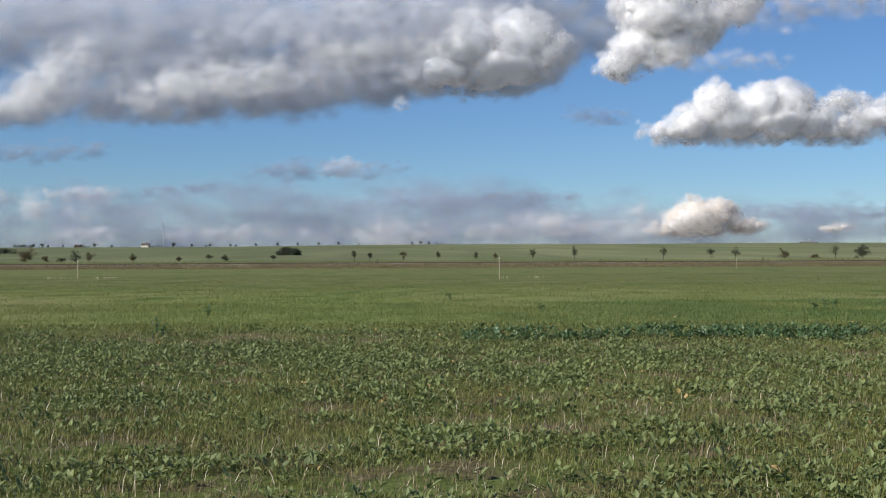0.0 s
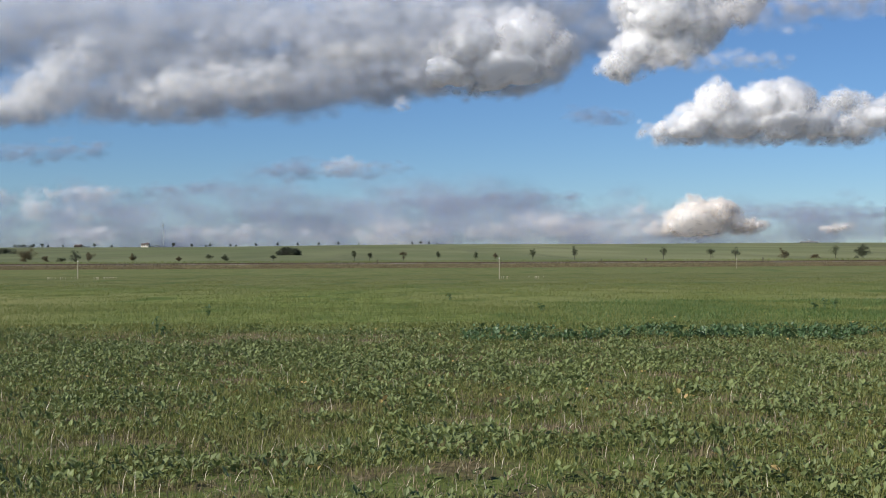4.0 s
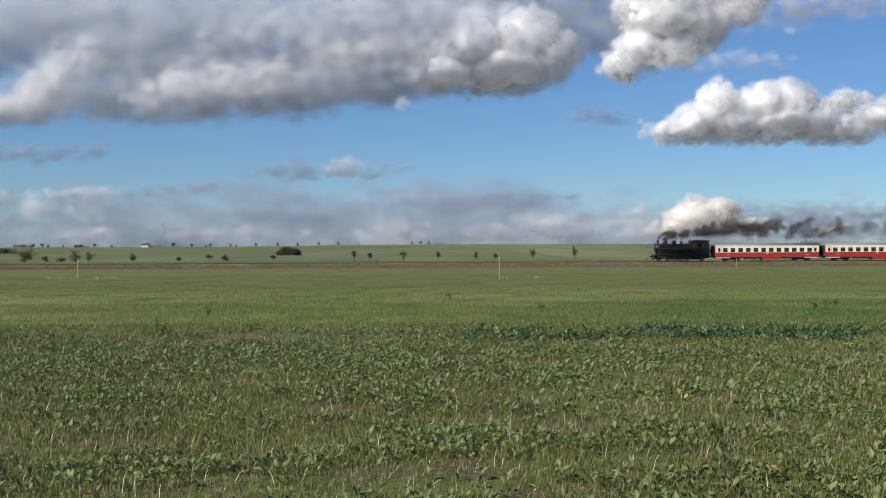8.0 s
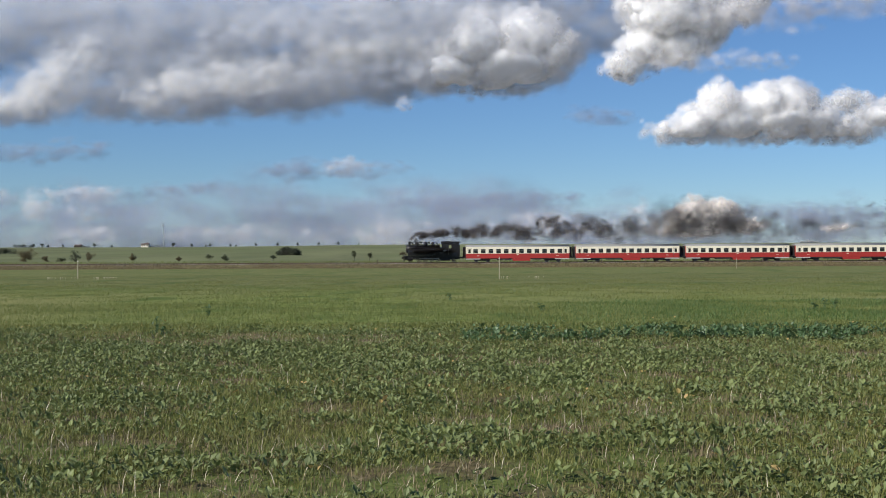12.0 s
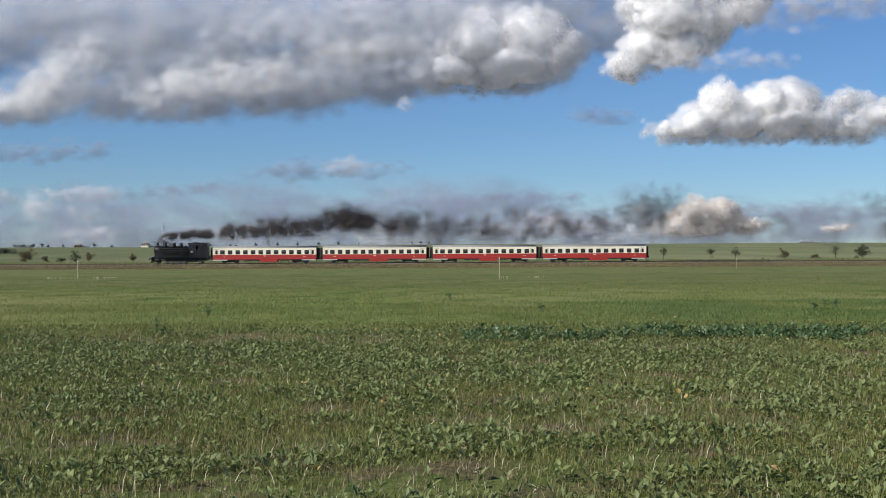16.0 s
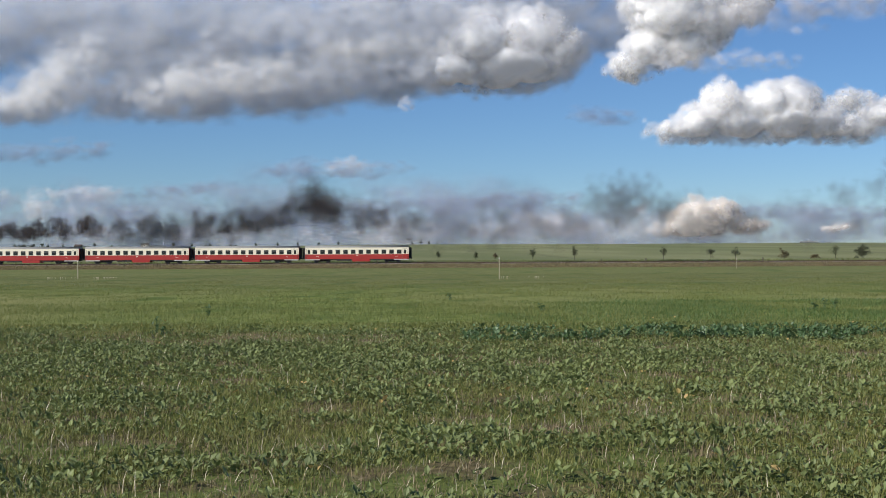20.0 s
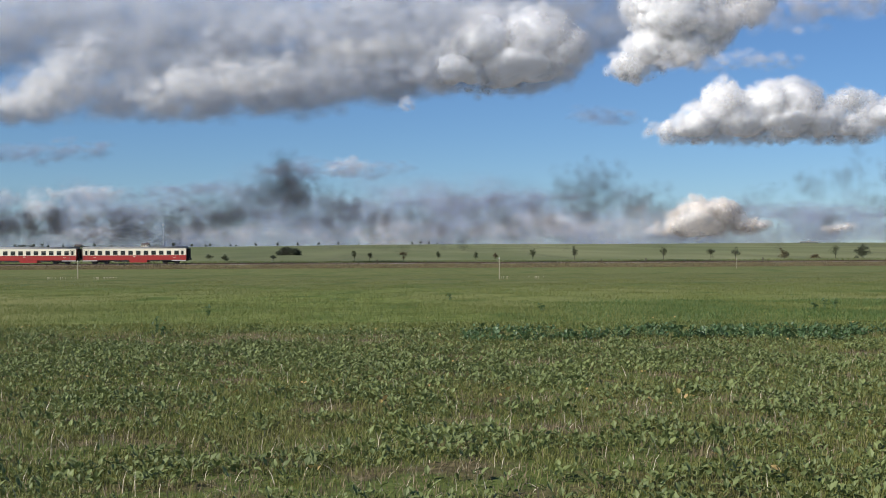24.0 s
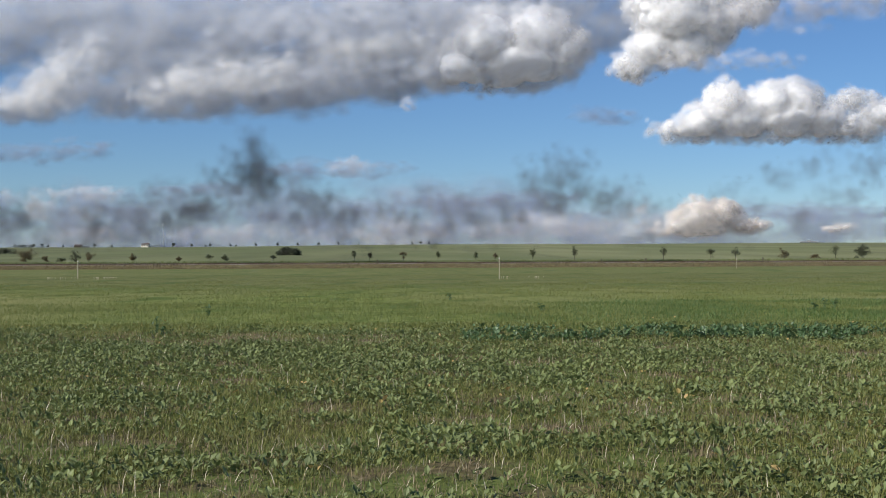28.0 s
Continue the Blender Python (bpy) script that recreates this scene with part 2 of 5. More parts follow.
def ground_material():
    """Soil and low green near the camera, sward past it, dry verge at the line, pale green fields beyond."""
    m = bpy.data.materials.new("field_ground")
    m.use_nodes = True
    n = m.node_tree.nodes
    shader = n["Principled BSDF"]
    shader.inputs["Roughness"].default_value = 0.95
    shader.inputs["Specular IOR Level"].default_value = 0.1
    geo = n.new("ShaderNodeNewGeometry")
    split = n.new("ShaderNodeSeparateXYZ")
    link_nodes(m, geo.outputs["Position"], split.inputs[0])

    def noisy(scale, detail, stretch=(1, 1, 1)):
        tex, mapping = n.new("ShaderNodeTexNoise"), n.new("ShaderNodeMapping")
        mapping.inputs["Scale"].default_value = stretch
        link_nodes(m, geo.outputs["Position"], mapping.inputs["Vector"])
        link_nodes(m, mapping.outputs[0], tex.inputs["Vector"])
        tex.inputs["Scale"].default_value = scale
        tex.inputs["Detail"].default_value = detail
        return tex.outputs["Fac"]

    def ranged(value, a, b):
        r = n.new("ShaderNodeMapRange")
        r.interpolation_type = "SMOOTHSTEP"
        r.inputs["From Min"].default_value = a
        r.inputs["From Max"].default_value = b
        link_nodes(m, value, r.inputs["Value"])
        return r.outputs[0]

    def mixed(fac, a, b):
        x = n.new("ShaderNodeMix")
        x.data_type = "RGBA"
        link_nodes(m, fac, x.inputs["Factor"])
        for value, key in ((a, "A"), (b, "B")):
            if isinstance(value, tuple):
                x.inputs[key].default_value = (*value, 1)
            else:
                link_nodes(m, value, x.inputs[key])
        return x.outputs["Result"]

    def wavering(value, scale, amount):
        a = n.new("ShaderNodeMath")
        a.operation = "MULTIPLY_ADD"
        a.inputs[1].default_value = amount
        link_nodes(m, noisy(scale, 3), a.inputs[0])
        link_nodes(m, value, a.inputs[2])
        return a.outputs[0]

    soil = mixed(ranged(noisy(9, 6), 0.3, 0.7), (0.07, 0.06, 0.028), (0.15, 0.125, 0.062))
    moss = mixed(ranged(noisy(14, 5), 0.3, 0.7), (0.06, 0.085, 0.02), (0.12, 0.145, 0.04))
    near = mixed(ranged(noisy(1.1, 5), 0.47, 0.62), moss, soil)
    sward = mixed(ranged(noisy(2.2, 6), 0.3, 0.7), (0.09, 0.125, 0.028), (0.19, 0.22, 0.062))
    sward = mixed(ranged(noisy(0.05, 4, (1, 0.35, 1)), 0.42, 0.62), sward, (0.2, 0.2, 0.075))
    tan = mixed(ranged(noisy(1.6, 6), 0.3, 0.7), (0.1, 0.115, 0.037), (0.165, 0.175, 0.065))
    verge = mixed(ranged(noisy(1.0, 5, (1, 1, 2)), 0.35, 0.65), (0.075, 0.065, 0.03), (0.18, 0.155, 0.07))
    far = mixed(ranged(noisy(0.03, 5, (1, 0.2, 1)), 0.35, 0.65), (0.102, 0.118, 0.054), (0.15, 0.165, 0.08))
    pale = mixed(ranged(noisy(0.03, 5, (1, 0.2, 1)), 0.35, 0.65), (0.15, 0.165, 0.075), (0.21, 0.215, 0.11))
    far = mixed(ranged(wavering(split.outputs["X"], 0.02, 90.0), -60.0, 160.0), far, pale)
    far = mixed(ranged(noisy(0.01, 3, (1, 0.45, 1)), 0.45, 0.66), far, (0.12, 0.14, 0.062))
    streak = ranged(noisy(0.035, 6, (1, 0.06, 1)), 0.52, 0.66)
    far = mixed(streak, far, mixed(ranged(noisy(0.3, 4), 0.3, 0.7), (0.085, 0.11, 0.05), (0.16, 0.155, 0.085)))
    tan = mixed(ranged(noisy(0.22, 6, (1, 0.45, 1)), 0.5, 0.66), tan, (0.085, 0.115, 0.034))
    sward = mixed(ranged(noisy(0.35, 5, (1, 0.5, 1)), 0.52, 0.68), sward, (0.075, 0.11, 0.026))
    depth = split.outputs["Y"]
    c = mixed(ranged(wavering(depth, 0.4, 5.0), 26.5, 30.0), near, sward)
    c = mixed(ranged(wavering(depth, 0.07, 30.0), 66.0, 86.0), c, tan)
    c = mixed(ranged(wavering(depth, 0.15, 5.0), 236.0, 239.0), c, verge)
    c = mixed(ranged(wavering(depth, 0.12, 6.0), 266.0, 273.0), c, far)
    # neutral ground added unseen for light bounced onto clouds: beyond crest, far aside, behind
    wide = n.new("ShaderNodeVectorMath")
    wide.operation = "LENGTH"
    link_nodes(m, geo.outputs["Position"], wide.inputs[0])
    brown = mixed(ranged(noisy(0.004, 3), 0.4, 0.6), (0.19, 0.175, 0.15), (0.27, 0.255, 0.23))
    c = mixed(ranged(wide.outputs["Value"], 1300.0, 1350.0), c, brown)
    link_nodes(m, c, shader.inputs["Base Color"])
    b = n.new("ShaderNodeBump")
    b.inputs["Strength"].default_value = 0.6
    b.inputs["Distance"].default_value = 0.06
    link_nodes(m, noisy(7, 6), b.inputs["Height"])
    link_nodes(m, b.outputs[0], shader.inputs["Normal"])
    return m


M_GROUND = ground_material()

# ---- the ground: one sheet from behind the camera to the horizon ----
PROFILE_D = np.array([-5000, -60, 0, 235, 244, 251, 254, 263, 268, 280, 500, 800, 1200, 1260, 1500, 5000.0])
PROFILE_Z = np.array([-6, 0.0, 0.0, -1.3, -1.25, -0.75, -0.62, -0.62, -0.25, 0.0, 2.6, 6.2, 11.2, 11.3, 8.0, -30.0])


def ground_z(x, y):
    x, y = np.asarray(x, float), np.asarray(y, float)
    z = np.interp(y, PROFILE_D, PROFILE_Z)
    z = z + 0.035 * np.sin(x * 0.9 + 1.3 * np.sin(y * 0.31)) * np.sin(y * 0.75 + 0.6) * (y < 240)
    hill = np.clip((y - 300) / 900.0, 0, 1)
    return z + hill * (1.3 * np.sin(x / 170.0 + 0.6) + 1.0 * np.sin(x / 71.0 + 2.0)) * 0.35 - hill * 0.0016 * np.maximum(0, -x - 80)


def build_ground():
    near_y = 2.0 * 1.028 ** np.arange(0, 190)
    ys = np.unique(np.concatenate((np.linspace(-5000, -100, 12), np.linspace(-80, 1, 18), near_y[near_y < 300], PROFILE_D[3:10],
                                   np.linspace(236, 284, 49), np.linspace(300, 1500, 90), np.linspace(1600, 5000, 12))))
    half = np.concatenate((np.linspace(0, 12, 49), 12 * 1.06 ** np.arange(1, 104)))
    half = half[half < 5200]
    xs = np.concatenate((-half[:0:-1], half))
    gx, gy = np.meshgrid(xs, ys)
    v = np.stack((gx, gy, ground_z(gx, gy)), -1).reshape(-1, 3)
    w = len(xs)
    i = (np.arange(len(ys) - 1)[:, None] * w + np.arange(w - 1)[None]).ravel()
    f = np.stack((i, i + 1, i + w + 1, i + w), -1)
    return tagged(new("ground", mesh_of("ground", v, f, M_GROUND, True)), "flat green farm field that dips towards a railway line and rises beyond it", "field", kind="structure")


ground = build_ground()

# ---- the railway line ----
RAIL_Z, LINE_Y = -0.27, 258.45
HALF_LINE = 130.0


def build_track():
    bed = tagged(part("railway_bed", section([(LINE_Y - 3.0, -0.78), (LINE_Y - 1.9, -0.47), (LINE_Y + 1.9, -0.47), (LINE_Y + 3.0, -0.78)], -1500, 1500), M_BALLAST),
                 "grey-brown ballast bank under the railway track", "railway bed", kind="structure")
    shape = [(-0.06, 0), (0.06, 0), (0.06, 0.02), (0.012, 0.04), (0.012, 0.11), (0.035, 0.12), (0.035, 0.15), (-0.035, 0.15), (-0.035, 0.12), (-0.012, 0.11), (-0.012, 0.04), (-0.06, 0.02)]
    for side in (-0.753, 0.753):
        rail = section([(LINE_Y + side + a, RAIL_Z - 0.15 + b) for a, b in shape], -1500, 1500)
        tagged(part("rail", rail, M_RAIL), "rusty steel running rail of the railway track", "rail", "rails of the line")
    sleeper = None
    for i in range(300):
        x = -119.6 + 0.8 * i
        if sleeper is None:
            sleeper = part("sleeper", box(-0.13, 0.13, LINE_Y - 1.3, LINE_Y + 1.3, -0.5, -0.425, 0.015), M_SLEEPER, bed)
            sleeper.location.x = x
        else:
            again(sleeper, bed, x)
    return bed


track_bed = build_track()

# ---- how the train runs: places of the first coach's front end, in metres along the line ----
SCALE = 7.947
TRAIN_ROWS = [(0, 2165), (1, 2052), (2, 1940), (3, 1827), (4, 1715), (5, 1601), (6, 1488), (7, 1377), (8, 1266.5), (9, 1156.5), (10, 1046), (11, 936), (12, 824.5), (13, 713),
              (14, 600), (15, 487), (16, 376.5), (17, 268.5), (18, 162), (19, 57.5), (20, -44), (21, -145), (22, -242), (23, -340), (24, -438), (25, -534), (26, -628), (27, -719), (28, -809)]
TRAIN = [(float(t), (p - 784.0) / SCALE) for t, p in TRAIN_ROWS]


def train_x(t):
    return float(np.interp(t, [a for a, b in TRAIN], [b for a, b in TRAIN]))


# ---- the coaches ----
COACH_LENGTH, COACH_PITCH = 23.05, 24.5
HALF_W = 1.42
moving = []   # (thing, offset along the line)
wheelsets = []  # (part, radius, place in its thing)


def wheelset(parent, x, radius, mat, spokes=0):
    """Two wheels on an axle, as one part that turns."""
    bm = rod((0, -0.75, 0), (0, 0.75, 0), 0.07, n=8)
    for side in (-0.75, 0.75):
        if spokes:
            outer = [(radius * 0.84, -0.06), (radius, -0.06), (radius, 0.06), (radius * 0.84, 0.06)]
            ring = bmesh.new()
            rings = []
            for r, h in outer:
                rings.append([ring.verts.new((r * math.cos(a * math.pi / 12), h, r * math.sin(a * math.pi / 12))) for a in range(24)])
            for a, b in zip(rings, rings[1:] + rings[:1]):
                for i in range(24):
                    ring.faces.new((a[i], a[(i + 1) % 24], b[(i + 1) % 24], b[i]))
            for v in ring.verts:
                v.co.y += side
            bmesh.ops.recalc_face_normals(ring, faces=ring.faces)
            tmp = bpy.data.meshes.new("wheel_ring")
            ring.to_mesh(tmp)
            ring.free()
            bm.from_mesh(tmp)
            bpy.data.meshes.remove(tmp)
            for i in range(spokes):
                a = 2 * math.pi * i / spokes
                rod((0.1 * math.cos(a), side, 0.1 * math.sin(a)), (radius * 0.87 * math.cos(a), side, radius * 0.87 * math.sin(a)), 0.035, 0.028, 6, bm)
            lathe([(0.14, side - 0.1), (0.14, side + 0.1)], 12, "Y", bm)
            box(-0.34, -0.12, side - 0.05, side + 0.05, -0.2, 0.2, 0, bm)  # balance weight
        else:
            s = 1 if side > 0 else -1
            lathe([(0.1, side - 0.07), (radius * 0.5, side - 0.03), (radius * 0.8, side - 0.05), (radius, side - 0.065), (radius, side + 0.05), (radius * 0.8, side + 0.05), (radius * 0.5, side + 0.02), (0.1, side + 0.08)], 18, "Y", bm)
    ob = part("wheelset", bm, mat, parent)
    ob.location = (x, 0, radius)
    wheelsets.append((ob, radius, x))
    return ob


def wheel_again(src, parent, x, radius):
    ob = again(src, parent, x, 0, radius)
    wheelsets.append((ob, radius, x))
    return ob


WINDOW_X = [2.15 + 1.707 * i for i in range(12)]


def wall_with_openings(openings, x0, x1, z0, z1, y_out, y_in):
    """A side wall in which the given (x0, x1, z0, z1) openings go right through."""
    bm = bmesh.new()
    xs = sorted({x0, x1, *[o[0] for o in openings], *[o[1] for o in openings]})
    zs = sorted({z0, z1, *[o[2] for o in openings], *[o[3] for o in openings]})
    for xa, xb in zip(xs, xs[1:]):
        for za, zb in zip(zs, zs[1:]):
            cx, cz = (xa + xb) / 2, (za + zb) / 2
            if not any(o[0] < cx < o[1] and o[2] < cz < o[3] for o in openings):
                box(xa, xb, min(y_out, y_in), max(y_out, y_in), za, zb, 0, bm)
    bmesh.ops.remove_doubles(bm, verts=bm.verts, dist=0.001)
    return bm


def build_coach():
    c = thing("railway_coach")
    L = COACH_LENGTH
    windows = [(x - 0.5, x + 0.5, 1.98, 2.86) for x in WINDOW_X]
    ends = [(0.55, 1.1, 1.98, 2.86), (L - 1.1, L - 0.55, 1.98, 2.86)]
    for side in (-1, 1):
        y = side * HALF_W
        part("window_band", wall_with_openings(windows + ends, 0.0, L, 1.9, 3.4, y, y - side * 0.07), M_CREAM, c, "cream painted window band")
        part("lower_side", box(0.0, L, min(y, y - side * 0.07), max(y, y - side * 0.07), 0.82, 1.9), M_RED, c, "red painted lower side")
        line = part("waist_line", box(0.02, L - 0.02, y - 0.012, y + 0.012, 1.88, 1.93), M_CREAM, c, "thin pale waist line")
        pane = part("window", box(-0.5, 0.5, y - side * 0.05 - 0.01, y - side * 0.05 + 0.01, 1.98, 2.86), M_GLASS, c, "dark reflecting coach window")
        pane.location.x = WINDOW_X[0]
        panes = [pane] + [again(pane, c, x) for x in WINDOW_X[1:]]
        bar = box(-0.5, 0.5, y - side * 0.04 - 0.015, y - side * 0.04 + 0.015, 2.56, 2.6)
        for fx in (-0.515, 0.485):
            box(fx, fx + 0.03, y - 0.012, y + 0.012, 1.97, 2.87, 0, bar)
        for fz in (1.955, 2.855):
            box(-0.515, 0.515, y - 0.012, y + 0.012, fz, fz + 0.03, 0, bar)
        fr = part("window_frame", bar, M_STEEL, panes[0], "thin bright window frame")
        for p in panes[1:]:
            again(fr, p)
        for x0, x1 in ((0.28, 1.3), (L - 1.3, L - 0.28)):
            d = bmesh.new()
            for gx in (x0, x1):
                box(gx - 0.012, gx + 0.012, y - 0.014, y + 0.014, 0.86, 3.1, 0, d)
            box(x0, x1, y - 0.014, y + 0.014, 3.08, 3.11, 0, d)
            door = part("door", d, M_UNDER, c, "entrance door seams")
            part("pane", box((x0 + x1) / 2 - 0.27, (x0 + x1) / 2 + 0.27, y - side * 0.05 - 0.01, y - side * 0.05 + 0.01, 1.98, 2.86), M_GLASS, door)
            part("handrail", rod((x0 - 0.1, y + side * 0.05, 1.1), (x0 - 0.1, y + side * 0.05, 1.9), 0.02, n=6), M_STEEL, door)
        for x0 in (0.05, L - 3.25):
            part("skirt_step", box(x0, x0 + 3.2, y - side * 0.06 - 0.04, y - side * 0.06 + 0.04, 0.58, 0.8, 0.02), M_STEP, c, "pale grey step board skirt")
        part("tank_box", prism([(10.3, 0.8), (10.6, 0.26), (14.35, 0.26), (14.35, 0.8)], min(y, y * 0.55), max(y, y * 0.55)), M_RED, c, "red equipment box below the floor")
        for x0, x1, z0 in ((7.0, 8.4, 0.42), (8.7, 10.1, 0.42), (15.0, 16.6, 0.5)):
            part("battery_box", box(x0, x1, min(y * 0.95, y * 0.5), max(y * 0.95, y * 0.5), z0, 0.8, 0.03), M_UNDER, c, "dark underfloor box")
        part("emblem", box(11.3, 11.75, y - 0.006 * 1, y + 0.006, 1.52, 1.66), M_CREAM, c, "small pale emblem plate")
        for x0 in (2.4, 20.1):
            part("lettering_bar", box(x0, x0 + 0.6, y - 0.006, y + 0.006, 1.36, 1.42), M_CREAM, c)
    for x in (0.0, L - 0.06):
        part("end_wall", box(x, x + 0.06, -HALF_W + 0.075, HALF_W - 0.075, 0.82, 3.4), M_RED, c, "dark red end wall")
    arch = [(HALF_W * math.cos(a) * 1.0, 3.38 + 0.44 * math.sin(a)) for a in np.linspace(0, math.pi, 15)]
    part("roof", section(arch, -0.05, L + 0.05), M_ROOF, c, "dusty grey arched roof", True)
    for p in c.children:
        if p.name.startswith("roof"):
            for f in p.data.polygons:
                f.use_smooth = abs(f.normal.x) < 0.5 and f.normal.z > -0.5
    for side in (-1, 1):
        part("gutter", box(-0.05, L + 0.05, side * HALF_W - 0.03, side * HALF_W + 0.03, 3.37, 3.43), M_STEP, c)
    part("floor_frame", box(0.1, L - 0.1, -HALF_W + 0.1, HALF_W - 0.1, 0.62, 0.86), M_UNDER, c)
    part("inner_floor", box(0.1, L - 0.1, -HALF_W + 0.1, HALF_W - 0.1, 0.95, 1.15), M_UNDER, c)
    seat = box(-0.3, 0.3, -HALF_W + 0.12, HALF_W - 0.12, 1.15, 1.55, 0.05)
    box(-0.08, 0.08, -HALF_W + 0.12, HALF_W - 0.12, 1.5, 2.25, 0.04, seat)
    bench = part("bench_seat", seat, M_UNDER, c, "dark bench seats across the saloon")
    bench.location.x = 3.0
    for i in range(1, 11):
        again(bench, c, 3.0 + 1.707 * i)
    for x, s in ((0.0, -1), (L, 1)):
        part("gangway", box(min(x, x + s * 0.62), max(x, x + s * 0.62), -0.62, 0.62, 1.05, 3.35, 0.06), M_RUBBER, c, "black rubber gangway bellows")
        beam = part("buffer_beam", box(min(x - s * 0.15, x + s * 0.1), max(x - s * 0.15, x + s * 0.1), -1.3, 1.3, 0.78, 1.12), M_UNDER, c)
        for y in (-0.875, 0.875):
            buf = rod((x + s * 0.1, y, 1.02), (x + s * 0.62, y, 1.02), 0.1, n=12)
            rod((x + s * 0.62, y, 1.02), (x + s * 0.7, y, 1.02), 0.23, n=16, bm=buf)
            part("buffer", buf, M_IRON, beam)
        part("coupling", rod((x + s * 0.05, 0, 0.95), (x + s * 0.7, 0, 0.9), 0.06, n=8), M_IRON, beam)
    first = None
    for x in (3.65, L - 3.65):
        frame_bm = bmesh.new()
        for y in (-0.98, 0.98):
            prism([(x - 1.9, 0.5), (x - 1.75, 0.68), (x - 0.55, 0.68), (x - 0.4, 0.5), (x + 0.4, 0.5), (x + 0.55, 0.68), (x + 1.75, 0.68), (x + 1.9, 0.5), (x + 1.1, 0.42), (x + 0.5, 0.28), (x - 0.5, 0.28), (x - 1.1, 0.42)], y - 0.05, y + 0.05, frame_bm)
            for ax in (-1.3, 1.3):
                box(x + ax - 0.15, x + ax + 0.15, y - 0.12, y + 0.12, 0.33, 0.62, 0.03, frame_bm)
            rod((x - 0.25, y, 0.3), (x - 0.25, y, 0.72), 0.11, n=10, bm=frame_bm)
            rod((x + 0.25, y, 0.3), (x + 0.25, y, 0.72), 0.11, n=10, bm=frame_bm)
        box(x - 0.35, x + 0.35, -0.95, 0.95, 0.4, 0.62, 0, frame_bm)
        part("bogie_frame", frame_bm, M_UNDER, c, "dark sprung bogie frame")
        for ax in (-1.3, 1.3):
            if first is None:
                first = wheelset(c, x + ax, 0.47, M_WHEEL)
            else:
                wheel_again(first, c, x + ax, 0.47)
    return c


def hook_copy(src):
    """A copied coach, whose wheelsets turn as well."""
    made = copy_thing(src, pose(0, 0, 0))
    for o in made.children:
        if o.name.startswith("wheelset"):
            wheelsets.append((o, 0.47, o.location.x))
    return made


coach = build_coach()
coaches = [coach] + [hook_copy(coach) for i in range(3)]
for i, c in enumerate(coaches):
    tagged(c, "red and cream coach with grey roof" + (", coupled behind the engine" if i == 0 else ", last of the train" if i == 3 else ", between other coaches"), "railway coach", "coaches of the train")
    moving.append((c, COACH_PITCH * i))


